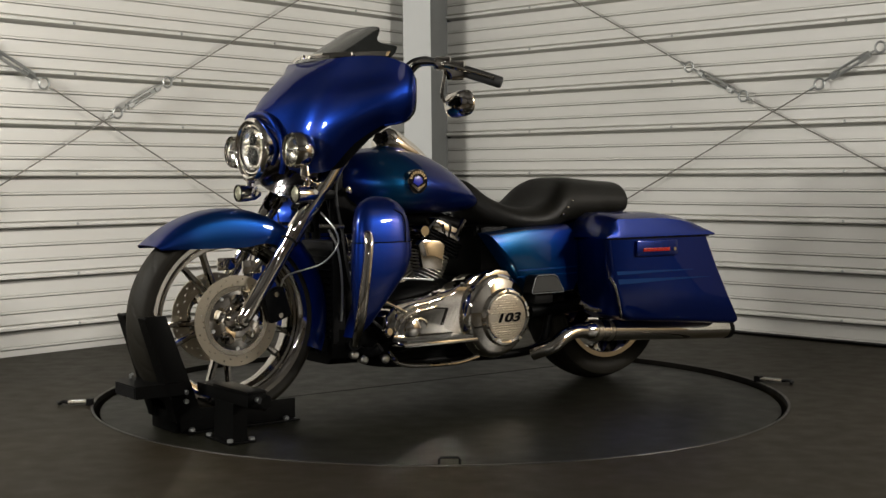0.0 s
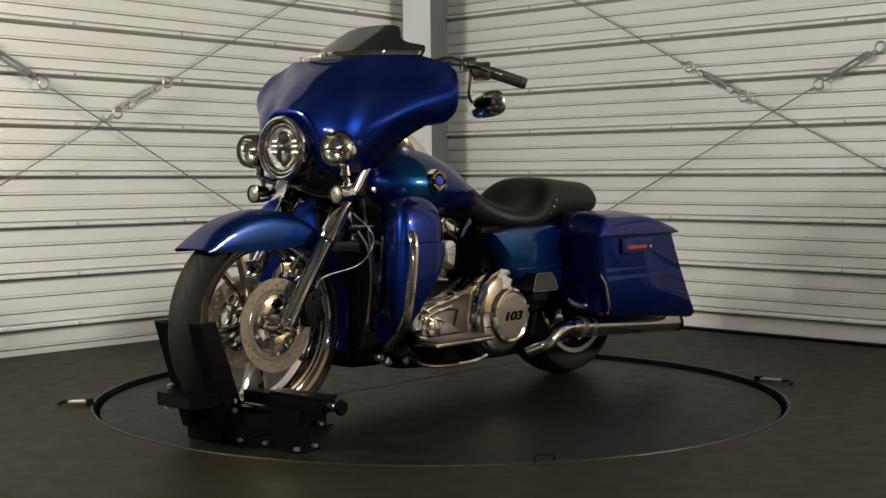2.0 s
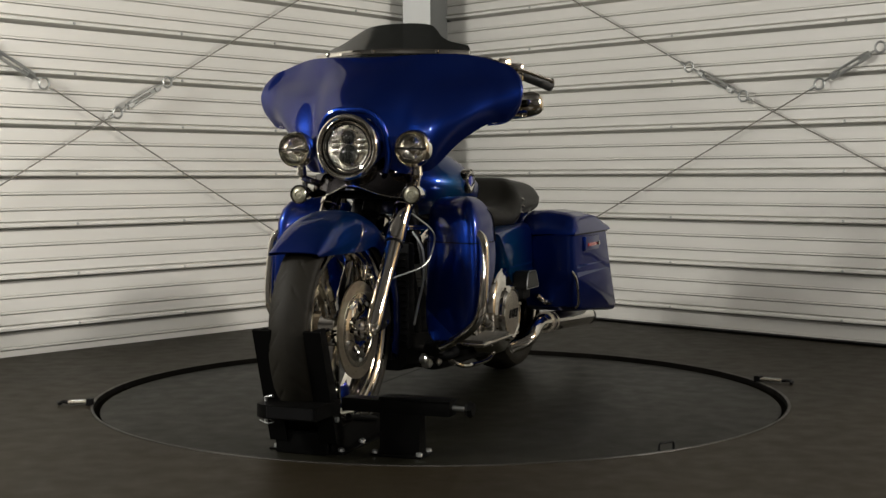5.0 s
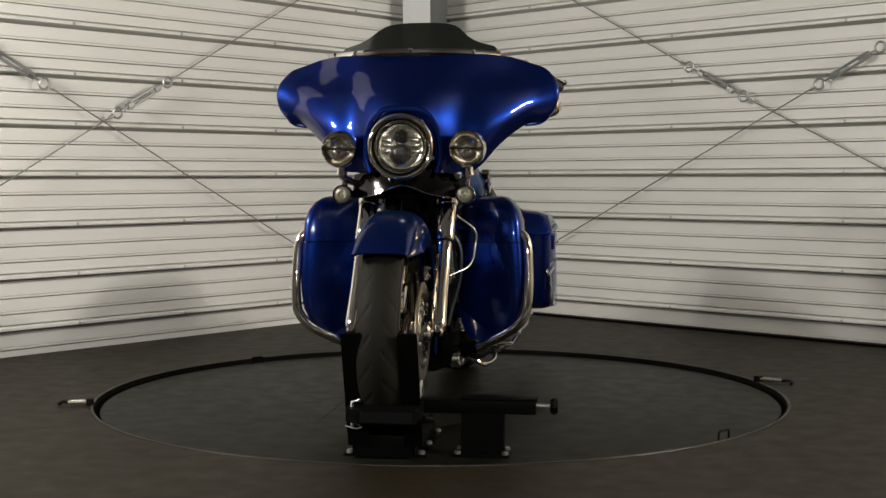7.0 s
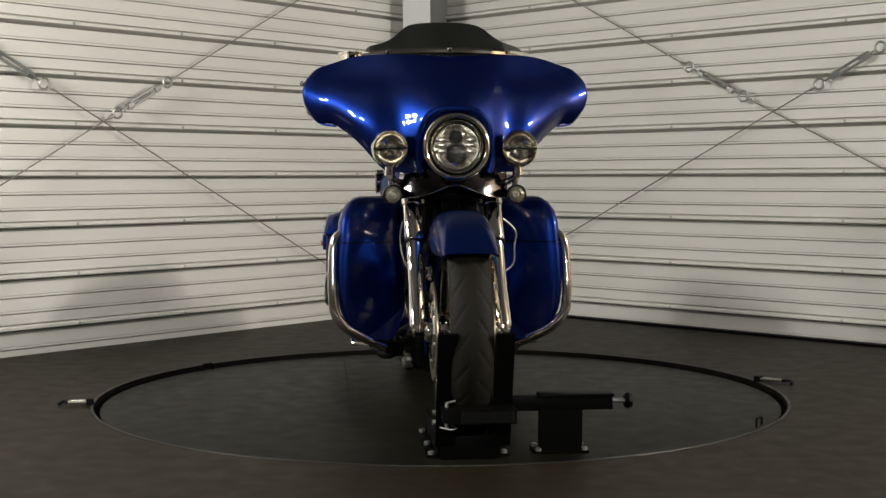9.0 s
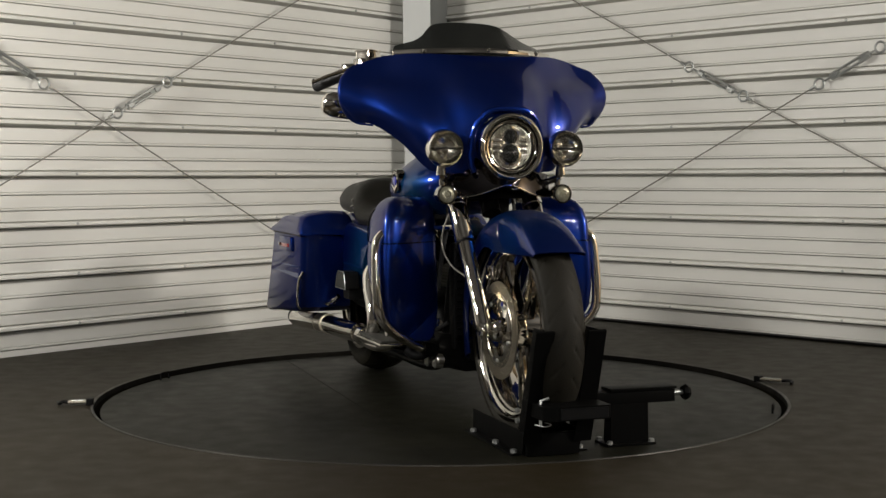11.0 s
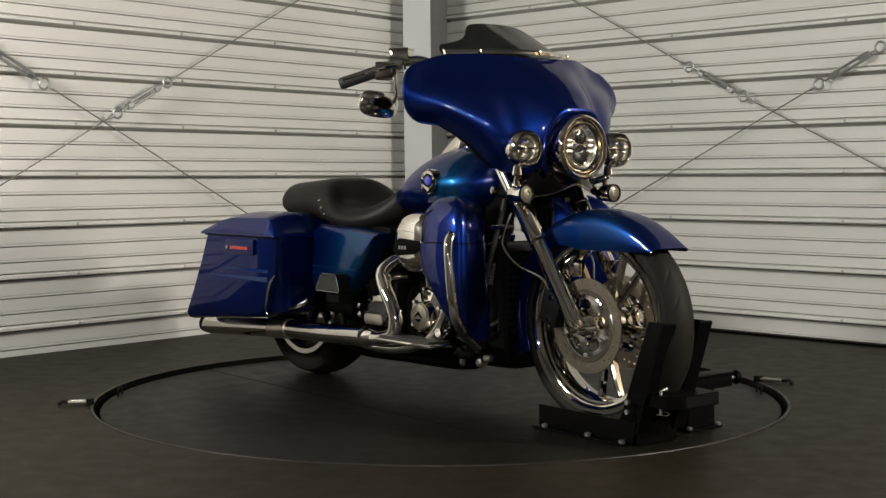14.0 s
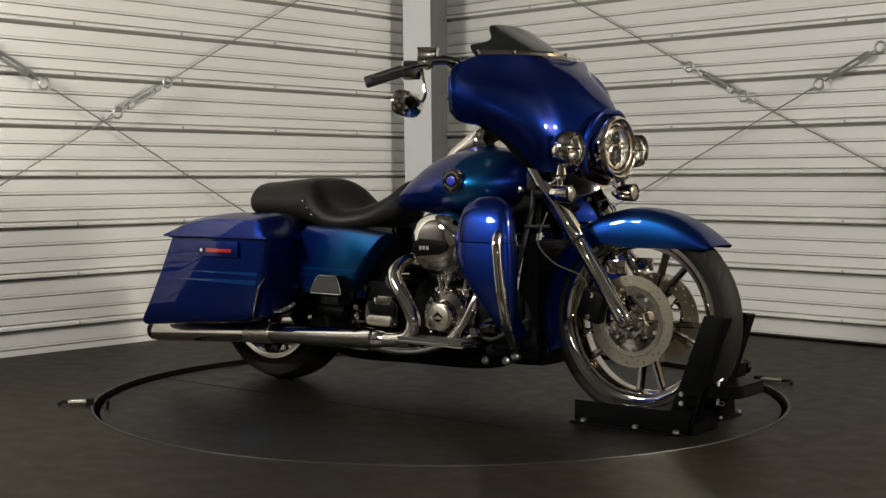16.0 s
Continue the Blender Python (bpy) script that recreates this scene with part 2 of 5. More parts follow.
def ribbed_wall(name, along, inward, length, first, pitch, label, rivets):
    prof = wall_profile(first, pitch)
    bm = bmesh.new()
    cols = []
    for s in (0.0, length):
        cols.append([bm.verts.new(CORNER + along * s + inward * d + Vector((0, 0, z))) for d, z in prof]
                    + [bm.verts.new(CORNER + along * s - inward * 0.12 + Vector((0, 0, z))) for z in (ROOM_HIGH + 0.05, -0.05)])
    n = len(cols[0])
    for i in range(n):
        j = (i + 1) % n
        bm.faces.new((cols[0][i], cols[0][j], cols[1][j], cols[1][i]))
    bm.faces.new(cols[0])
    bm.faces.new(cols[1])
    wall = new(name, mesh_of(name, bm, WALL, 20))
    tagged(wall, label, "wall", kind="structure")
    head = bmesh.new()
    bmesh.ops.create_cone(head, cap_ends=True, segments=8, radius1=0.008, radius2=0.005, depth=0.006)
    me = mesh_of("screw", head, ZINC)
    turn = inward.to_track_quat("Z", "Y").to_matrix().to_4x4()
    for k in range(0, 8):
        for s in rivets:
            ob = new("screw", me)
            ob.parent = wall
            ob.matrix_basis = Matrix.Translation(CORNER + along * s + inward * 0.0165 + Vector((0, 0, first + pitch * k + 0.015))) @ turn
    return wall


ribbed_wall("wall_west", LEFT, LEFT_IN, RIBBED_W, 0.118, 0.2355, "off-white ribbed steel wall with rows of screws", [0.814 + 0.632 * i for i in range(5)])
ribbed_wall("wall_east", RIGHT, RIGHT_IN, RIBBED_E, 0.102, 0.2420, "off-white ribbed steel wall behind crossed cables", [0.708 + 1.006 * i for i in range(4)])

FAR_L, FAR_R = CORNER + LEFT * ROOM_LONG, CORNER + RIGHT * ROOM_LONG
BACK = FAR_L + RIGHT * ROOM_LONG


def plain_wall(name, a, b, outward, mat=None, label="unseen dark wall added to close the room"):
    bm = bmesh.new()
    o = outward * 0.12
    lo = [bm.verts.new(p + Vector((0, 0, -0.05))) for p in (a, b, b + o, a + o)]
    hi = [bm.verts.new(p + Vector((0, 0, ROOM_HIGH + 0.05))) for p in (a, b, b + o, a + o)]
    for i in range(4):
        j = (i + 1) % 4
        bm.faces.new((lo[i], lo[j], hi[j], hi[i]))
    bm.faces.new(lo)
    bm.faces.new(hi)
    return tagged(new(name, mesh_of(name, bm, mat or BACKWALL, 0)), label, "wall", kind="structure")


plain_wall("wall_west_rest", CORNER + LEFT * RIBBED_W, FAR_L, -LEFT_IN)
plain_wall("wall_east_rest", CORNER + RIGHT * RIBBED_E, FAR_R, -RIGHT_IN, TAN_REFLECTOR, "unseen tan wall added to warm the chrome's reflections")
plain_wall("wall_south", FAR_L, BACK, LEFT)
plain_wall("wall_north", FAR_R, BACK, RIGHT)


def slab(name, z0, z1, mat, label, category):
    bm = bmesh.new()
    ring = [CORNER, FAR_L, BACK, FAR_R]
    mid = sum(ring, Vector()) / 4
    ring = [mid + (p - mid) * 1.04 for p in ring]
    lo = [bm.verts.new(p + Vector((0, 0, z0))) for p in ring]
    hi = [bm.verts.new(p + Vector((0, 0, z1))) for p in ring]
    for i in range(4):
        j = (i + 1) % 4
        bm.faces.new((lo[i], lo[j], hi[j], hi[i]))
    bm.faces.new(lo)
    bm.faces.new(hi)
    return tagged(new(name, mesh_of(name, bm, mat, 0)), label, category, kind="structure")


slab("ceiling", ROOM_HIGH, ROOM_HIGH + 0.1, CEILING, "unseen ceiling added, near black for dark reflections", "ceiling")
slab("floor_base", -0.25, -0.09, FLOOR, "dark concrete under the turntable pit", "floor")

# the floor sheet, with a round pit for the turntable
PIT, DISC_R, LIP = 1.275, 1.250, 0.006


def floor_sheet():
    bm = bmesh.new()
    n = 160
    rings = []
    for r, z in ((PIT, -0.09), (PIT, LIP - 0.003), (PIT + 0.003, LIP), (1.5, LIP), (2.0, LIP)):
        rings.append([bm.verts.new((r * math.cos(2 * math.pi * k / n), r * math.sin(2 * math.pi * k / n), z)) for k in range(n)])
    outer = []
    corners = [CORNER + LEFT * 0, FAR_L, BACK, FAR_R]
    mid = sum(corners, Vector()) / 4
    corners = [mid + (p - mid) * 1.03 for p in corners]
    for k in range(n):
        d = Vector((math.cos(2 * math.pi * k / n), math.sin(2 * math.pi * k / n), 0))
        best = 50.0
        for i in range(4):
            a, b = corners[i], corners[(i + 1) % 4]
            e = b - a
            den = d.x * e.y - d.y * e.x
            if abs(den) > 1e-9:
                t = (a.x * e.y - a.y * e.x) / den
                s = (a.x * d.y - a.y * d.x) / den
                if t > 0 and -0.001 <= s <= 1.001:
                    best = min(best, t)
        outer.append(bm.verts.new(d * best + Vector((0, 0, LIP))))
    rings.append(outer)
    for a, b in zip(rings, rings[1:]):
        for i in range(n):
            j = (i + 1) % n
            bm.faces.new((a[i], a[j], b[j], b[i]))
    return tagged(new("floor", mesh_of("floor", bm, FLOOR, 40)), "dark sealed floor with a round turntable pit", "floor", kind="structure")


floor_sheet()
EDGE = lathe([(-0.012, PIT - 0.004), (LIP + 0.0020, PIT - 0.004), (LIP + 0.0035, PIT), (LIP + 0.0030, PIT + 0.006), (LIP - 0.002, PIT + 0.008)], 160, "z")
tagged(new("pit_edge", mesh_of("pit_edge", EDGE, EDGE_STEEL)), "thin dark steel edging round the turntable pit", "edging", kind="structure")

# corner column: a light grey steel post before the corner
def column():
    ob = empty("column", "light grey painted steel corner column", "column", kind="structure")
    a, b = Vector((-0.202, 2.90, 0)), Vector((-0.042, 2.90, 0))
    bm = bmesh.new()
    lean = 0.012
    secs = []
    for z in (0.0, ROOM_HIGH):
        o = -lean * z / 1.5
        secs.append([(a.x + o, 2.90, z), (b.x + o, 2.90, z), (b.x + o, 2.915, z), (b.x + o - 0.075, 2.915, z), (b.x + o - 0.075, 3.10, z),
                     (b.x + o, 3.10, z), (b.x + o, 3.115, z), (a.x + o, 3.115, z), (a.x + o, 3.10, z), (a.x + o + 0.075, 3.10, z),
                     (a.x + o + 0.075, 2.915, z), (a.x + o, 2.915, z)])
    part("post", loft(secs), COLUMN, ob, smooth=20)
    part("base_plate", box(-0.25, -0.02, 2.87, 3.14, LIP, LIP + 0.014, 0.002), COLUMN, ob)
    return ob


column()


def corner_shade_strip():
    """Grey angle added in the corner to stand for the shade behind the column."""
    ring = [CORNER + LEFT * 0.17, CORNER + LEFT * 0.17 + LEFT_IN * 0.022, CORNER + LEFT_IN * 0.022 + RIGHT_IN * 0.022,
            CORNER + RIGHT * 0.016 + RIGHT_IN * 0.022, CORNER + RIGHT * 0.016]
    bm = loft([[p + Vector((0, 0, z)) for p in ring] for z in (LIP, ROOM_HIGH)])
    return tagged(new("shade_corner", mesh_of("shade_corner", bm, CORNER_SHADE, 20)), "grey angle added in the wall corner for the column's shade", "trim", kind="structure")


corner_shade_strip()


# baseboard strip at the foot of the walls
def base_strip(name, along, inward, high, mat, label):
    bm = bmesh.new()
    a, b = CORNER + along * 0.05, CORNER + along * ROOM_LONG
    ring0 = [a + inward * d + Vector((0, 0, z)) for d, z in ((0.0, LIP - 0.01), (0.03, LIP - 0.01), (0.03, LIP + high), (0.0, LIP + high + 0.004))]
    ring1 = [p + (b - a) for p in ring0]
    bm = loft([ring0, ring1])
    return tagged(new(name, mesh_of(name, bm, mat, 20)), label, "trim", kind="structure")


base_strip("trim_east", RIGHT, RIGHT_IN, 0.012, BLACK, "dark base angle along the foot of the wall")


# lamps: three unseen stands added to match wall light and highlights; three bulbs each
def lamp_stand(x, y, z, watts, spots, tint, bulb):
    ob = empty("lamp_stand", "assumed tripod lamp stand out of view, with three bare bulbs", "lamp stand", group="lamp stands")
    ob.location = (x, y, 0)
    part("pole", tube([(0, 0, LIP + 0.3), (0, 0, z + 0.04)], 0.012), SATIN, ob)
    for k in range(3):
        a = radians(120 * k + 30)
        part("leg", tube([(0, 0, LIP + 0.5), (0.38 * math.cos(a), 0.38 * math.sin(a), LIP + 0.009)], 0.009, 8), SATIN, ob)
    part("hub", lathe([(z, 0.0), (z, 0.05), (z + 0.04, 0.04), (z + 0.04, 0.0)], 20, "z"), SATIN, ob)
    for bx, by in spots:
        part("arm", tube([(0, 0, z + 0.02), (bx, by, z + 0.02)], 0.008, 8), SATIN, ob)
        part("socket", lathe([(z + 0.03, 0.0), (z + 0.03, 0.022), (z - 0.02, 0.022), (z - 0.02, 0.0)], 14, "z", (bx, by, 0)), SATIN, ob)
        lamp = bpy.data.lights.new("bulb", "POINT")
        lamp.energy, lamp.color, lamp.shadow_soft_size = watts, tint, bulb
        lob = new("bulb", lamp)
        lob.location = (x + bx, y + by, z + (0.09 if by > 0 else -0.075))
    return ob


for spot in LAMP_STANDS:
    lamp_stand(*spot)


# ---------------------------------------------------------------- motorcycle (x forward, y to its left, origin on the turntable's axis)
AXLE_F, AXLE_R = Vector((0.893, 0, 0.345)), Vector((-0.806, 0, 0.324))


def tyre_mesh(radius, width, rim_r, centre, n=432):
    """A tyre with a rounded tread, cut by slanting grooves."""
    m = 41
    prof = []
    for i in range(m):
        u = -1 + 2 * i / (m - 1)
        s, sg = abs(u), (1 if u >= 0 else -1)
        if s < 0.6:
            y, r = width * 0.46 * s / 0.6, radius - 0.024 * (s / 0.6) ** 2.2
        else:
            k = (s - 0.6) / 0.4
            y = width * (0.46 + 0.04 * math.sin(math.pi * min(1, k * 1.3))) - width * 0.05 * k * k
            r = radius - 0.024 - (radius - 0.024 - rim_r) * k
        prof.append((y * sg, r, u))
    bm = bmesh.new()
    rings = []
    for k in range(n):
        a = 2 * math.pi * k / n
        row = []
        for y, r, u in prof:
            s = abs(u)
            half = 0 if u >= 0 else 9
            ph = (k + half + 30 * s) % 18
            cut = 0.0024 * min(1, (s - 0.1) / 0.1) * min(1, (0.64 - s) / 0.08) if 0.1 < s < 0.64 and ph < 2.1 else 0.0
            row.append(bm.verts.new(centre + Vector(((r - cut) * math.cos(a), y, (r - cut) * math.sin(a)))))
        rings.append(row)
    for k in range(n):
        a, b = rings[k], rings[(k + 1) % n]
        for i in range(m - 1):
            bm.faces.new((a[i], a[i + 1], b[i + 1], b[i]))
    return bm


def rotor_mesh(centre, y, r_in, r_out, n=120):
    """A drilled brake disc."""
    rows = 11
    bm = bmesh.new()
    sides = []
    for yy in (y - 0.0025, y + 0.0025):
        sides.append([[bm.verts.new(centre + Vector(((r_in + (r_out - r_in) * j / rows) * math.cos(2 * math.pi * k / n), yy,
                                                     (r_in + (r_out - r_in) * j / rows) * math.sin(2 * math.pi * k / n)))) for j in range(rows + 1)] for k in range(n)])
    holes = {(k, 4 + (k // 3 * 2) % 6) for k in range(0, n, 3)}
    for k in range(n):
        q = (k + 1) % n
        for j in range(rows):
            if (k, j) in holes:
                for (a, b) in (((k, j), (q, j)), ((q, j), (q, j + 1)), ((q, j + 1), (k, j + 1)), ((k, j + 1), (k, j))):
                    bm.faces.new((sides[0][a[0]][a[1]], sides[0][b[0]][b[1]], sides[1][b[0]][b[1]], sides[1][a[0]][a[1]]))
                continue
            for s in sides:
                bm.faces.new((s[k][j], s[q][j], s[q][j + 1], s[k][j + 1]))
        for j in (0, rows):
            bm.faces.new((sides[0][k][j], sides[0][q][j], sides[1][q][j], sides[1][k][j]))
    return bm


def spoke_mesh(centre, a0, a1, r0, r1, w0, w1, depth):
    """A tapering blade from the hub to the rim."""
    secs = []
    for t in (0.0, 0.15, 0.5, 0.85, 1.0):
        r = r0 + (r1 - r0) * t
        a = radians(a0 + (a1 - a0) * t)
        w = w0 + (w1 - w0) * t + (0.008 if t in (0.0, 1.0) else 0)
        c = centre + Vector((r * math.cos(a), 0, r * math.sin(a)))
        tan = Vector((-math.sin(a), 0, math.cos(a)))
        d = depth * (1 - 0.35 * t)
        secs.append([c + tan * (w / 2 * sx) + Vector((0, d * sy, 0)) for sx, sy in ((-1, -0.6), (-0.5, -1), (0.5, -1), (1, -0.6), (1, 0.6), (0.5, 1), (-0.5, 1), (-1, 0.6))])
    return loft(secs)


def carrier_mesh(centre, y, out, r0=0.028, r1=0.103):
    """Dished chrome disc carrier with five oval windows."""
    n, half = 120, radians(23)
    bm = bmesh.new()
    cols = []
    for k in range(n):
        a = 2 * math.pi * k / n
        q = (a + math.pi / 5) % (2 * math.pi / 5) - math.pi / 5
        h = 0.019 * math.sqrt(max(0.0, 1 - (q / half) ** 2)) if abs(q) < half else 0.0
        col = []
        for r in (r0, 0.046, 0.069 - h, 0.069 - h * 0.94, 0.069 + h * 0.94, 0.069 + h, 0.092, r1):
            bulge = out * (0.012 * max(0.0, 1 - ((r - 0.060) / 0.045) ** 2))
            lip = out * (-0.010 if h > 0.001 and 0.069 - h < r < 0.069 + h else 0.0)
            ang = a + 0.3
            col.append(bm.verts.new(centre + Vector((r * math.cos(ang), y + bulge + lip, r * math.sin(ang)))))
        cols.append((col, h))
    for k in range(n):
        (a, ha), (b, hb) = cols[k], cols[(k + 1) % n]
        for j in range(7):
            if j == 3 and (ha > 0.001 or hb > 0.001):
                continue
            try:
                bm.faces.new((a[j], a[j + 1], b[j + 1], b[j]))
            except ValueError:
                pass
    bmesh.ops.remove_doubles(bm, verts=bm.verts, dist=0.00002)
    return bm


def front_wheel(bike):
    c = AXLE_F
    rim = lathe([(-0.060, 0.272), (-0.062, 0.286), (-0.056, 0.290), (-0.050, 0.283), (-0.044, 0.262), (-0.020, 0.250), (0.020, 0.250), (0.044, 0.262),
                 (0.050, 0.283), (0.056, 0.290), (0.062, 0.286), (0.060, 0.272), (0.052, 0.264), (0.050, 0.256), (0.042, 0.254), (0.040, 0.246), (0.030, 0.244), (0.020, 0.238), (-0.020, 0.238), (-0.030, 0.244), (-0.040, 0.246), (-0.042, 0.254), (-0.050, 0.256), (-0.052, 0.264), (-0.060, 0.272)], 96, "y", c)
    wheel = part("front_wheel", rim, POLISHED, bike, "polished chrome rim of the large front wheel")
    part("tyre", tyre_mesh(0.345, 0.128, 0.284, c), RUBBER, wheel, "black rubber tyre with slanting tread grooves")
    part("hub", lathe([(-0.075, 0.0), (-0.080, 0.034), (-0.066, 0.055), (-0.030, 0.058), (0.030, 0.058), (0.066, 0.055), (0.080, 0.034), (0.075, 0.0)], 28, "y", c), CHROME, wheel)
    for k in range(5):
        for d in (-1, 1):
            part("spoke", spoke_mesh(c, 72 * k - 84 + d * 7, 72 * k - 84 + d * 10.5, 0.036, 0.246, 0.026, 0.017, 0.020), POLISHED, wheel)
    for y in (-0.086, 0.086):
        part("brake_disc", rotor_mesh(c, y, 0.098, 0.152), ROTOR, wheel, "drilled steel brake disc")
        s = 1 if y > 0 else -1
        part("disc_carrier", carrier_mesh(c, y, s), CHROME, wheel, "chrome disc carrier with oval windows")
        part("disc_band", lathe([(y + s * 0.0027, 0.099), (y + s * 0.0040, 0.1005), (y + s * 0.0040, 0.1155), (y + s * 0.0027, 0.117)], 64, "y", c), BAND, wheel, "bright turned band of the brake disc")
        for k in range(5):
            a = radians(72 * k + 53)
            part("rivet", lathe([(y + s * 0.003, 0.0), (y + s * 0.009, 0.0), (y + s * 0.009, 0.006), (y + s * 0.002, 0.008)], 8, "y", c + Vector((0.093 * math.cos(a), 0, 0.093 * math.sin(a)))), ZINC, wheel)
        part("hub_cap", lathe([(y + s * 0.004, 0.036), (y + s * 0.020, 0.033), (y + s * 0.028, 0.024), (y + s * 0.030, 0.0)], 30, "y", c), CHROME, wheel)
    return wheel


def rear_wheel(bike):
    c = AXLE_R
    rim = lathe([(-0.085, 0.222), (-0.087, 0.241), (-0.080, 0.245), (-0.070, 0.220), (0.0, 0.210), (0.070, 0.220), (0.080, 0.245), (0.087, 0.241), (0.085, 0.222),
                 (0.0, 0.202), (-0.085, 0.222)], 72, "y", c)
    wheel = part("rear_wheel", rim, POLISHED, bike, "chrome rim of the rear wheel")
    part("tyre", tyre_mesh(0.333, 0.18, 0.237, c, 324), RUBBER, wheel, "wide black rubber tyre")
    part("hub", lathe([(-0.08, 0.0), (-0.08, 0.05), (0.08, 0.05), (0.08, 0.0)], 24, "y", c), SATIN, wheel)
    for k in range(5):
        part("spoke", spoke_mesh(c, 72 * k + 20, 72 * k + 26, 0.04, 0.214, 0.04, 0.025, 0.03), DARK_CHROME, wheel)
    return wheel


def fender_front(bike):
    grid = []
    n = 46
    for i in range(n):
        phi = radians(42.5 + (201 - 42.5) * i / (n - 1))
        deg = math.degrees(phi)
        flat = 0.243 / max(0.2, math.sin(phi))
        rear = 0.292
        k = min(1, max(0, (deg - 98) / 34))
        k = k * k * (3 - 2 * k)
        side = flat * (1 - k) + rear * k
        side = min(side, 0.360)
        crown = 0.374 + 0.006 * max(0, (80 - deg) / 40)
        w = 0.086 - 0.006 * max(0, (60 - deg) / 20)
        row = []
        for y, f in ((-1.0, 0.0), (-1.03, 0.28), (-1.0, 0.56), (-0.93, 0.76), (-0.74, 0.91), (-0.4, 0.985), (0, 1.0), (0.4, 0.985), (0.74, 0.91), (0.93, 0.76), (1.0, 0.56), (1.03, 0.28), (1.0, 0.0)):
            r = side + (crown - side) * f
            row.append(AXLE_F + Vector((r * math.cos(phi), y * w, r * math.sin(phi))))
        grid.append(row)
    fine = [catmull(r, 31) for r in grid]
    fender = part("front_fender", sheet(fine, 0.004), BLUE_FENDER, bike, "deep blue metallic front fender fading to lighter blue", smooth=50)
    for y in (-1, 1):
        part("fender_bracket", box(0.80, 0.87, y * 0.092 - 0.006, y * 0.092 + 0.006, 0.50, 0.545, 0.004), CHROME, fender)
        for z in (0.51, 0.535):
            part("bolt", lathe([(y * 0.098, 0.0), (y * 0.104, 0.0), (y * 0.104, 0.007), (y * 0.098, 0.008)], 8, "y", (0.835, 0, z)), CHROME, fender)
    return fender


def forks(bike):
    for s in (1, -1):
        y = s * 0.133
        low, top = Vector((0.885, y, 0.362)), Vector((0.50, y, 0.915))
        d = (top - low).normalized()
        leg = part("fork_leg", tube([low - d * 0.03, low - d * 0.012, low, low + d * 0.12, low + d * 0.30, low + d * 0.305, low + d * 0.31, low + d * 0.45],
                                    [0.014, 0.024, 0.027, 0.025, 0.025, 0.028, 0.031, 0.031], 24), CHROME, bike, "polished chrome fork leg")
        part("fork_cover", tube([low + d * 0.44, low + d * 0.68], 0.034, 24), CHROME, leg)
        part("axle_cap", lathe([(y - s * 0.03, 0.017), (y + s * 0.012, 0.019), (y + s * 0.018, 0.012), (y + s * 0.018, 0.0)], 18, "y", AXLE_F), CHROME, leg)
        part("seal_ring", tube([low + d * 0.296, low + d * 0.303], 0.0305, 24), SATIN, leg)
        cal = box(-0.055, 0.055, -0.022, 0.022, -0.042, 0.042, 0.012)
        a = radians(162)
        pos = AXLE_F + Vector((0.150 * math.cos(a), s * 0.096, 0.150 * math.sin(a)))
        cal = moved(cal, Matrix.Translation(pos) @ pose(0, 0, 0, 0, -72, 0))
        body = part("brake_caliper", cal, SATIN, leg, "black brake caliper with bright bolts")
        for k in (-1, 1):
            part("caliper_bolt", lathe([(s * 0.116, 0.0), (s * 0.122, 0.0), (s * 0.122, 0.009), (s * 0.114, 0.011)], 10, "y", (pos.x + 0.008 * k, 0, pos.z + 0.036 * k)), CHROME, leg)
        wide = 0.215 if s > 0 else 0.165
        part("brake_line", tube([(0.60, s * 0.15, 0.70), (0.585, s * wide, 0.645), (0.575, s * wide, 0.59), (0.63, s * (wide - 0.015), 0.53), (0.715, s * 0.12, 0.49), (0.735, s * 0.10, 0.44)], 0.0030, 8, 30), ZINC if s > 0 else WIRE, leg, "thin braided brake line")
    part("lower_triple_clamp", box(0.545, 0.625, -0.165, 0.165, 0.748, 0.778, 0.012), BLACK, bike, "dark triple clamp between the forks")
    part("steering_stem", tube([(0.60, 0, 0.70), (0.47, 0, 0.92)], 0.032, 16), BLACK, bike)


def nacelle_skirt(bike):
    """Curved dark chrome plate under the headlight, its lower edge arched over the fender."""
    def edge(y):
        q = y / 0.175
        return 0.765 - 0.012 * abs(q) + 0.030 * math.exp(-(q / 0.42) ** 2)
    secs = []
    for k in range(25):
        y = -0.175 + 0.35 * k / 24
        q = y / 0.175
        lo, hi = edge(y), 0.842 - 0.012 * q * q
        x = 0.742 - 0.075 * q * q
        secs.append([(x + 0.012, y, lo), (x + 0.004, y, (lo + hi) / 2), (x - 0.012, y, hi), (x - 0.017, y, hi), (x - 0.001, y, (lo + hi) / 2), (x + 0.007, y, lo)])
    skirt = part("nacelle_skirt", loft(secs), DARK_CHROME, bike, "dark chrome skirt below the headlight")
    part("skirt_rim", tube([(s[0][0], s[0][1], s[0][2]) for s in secs], 0.0028, 8), CHROME, skirt)


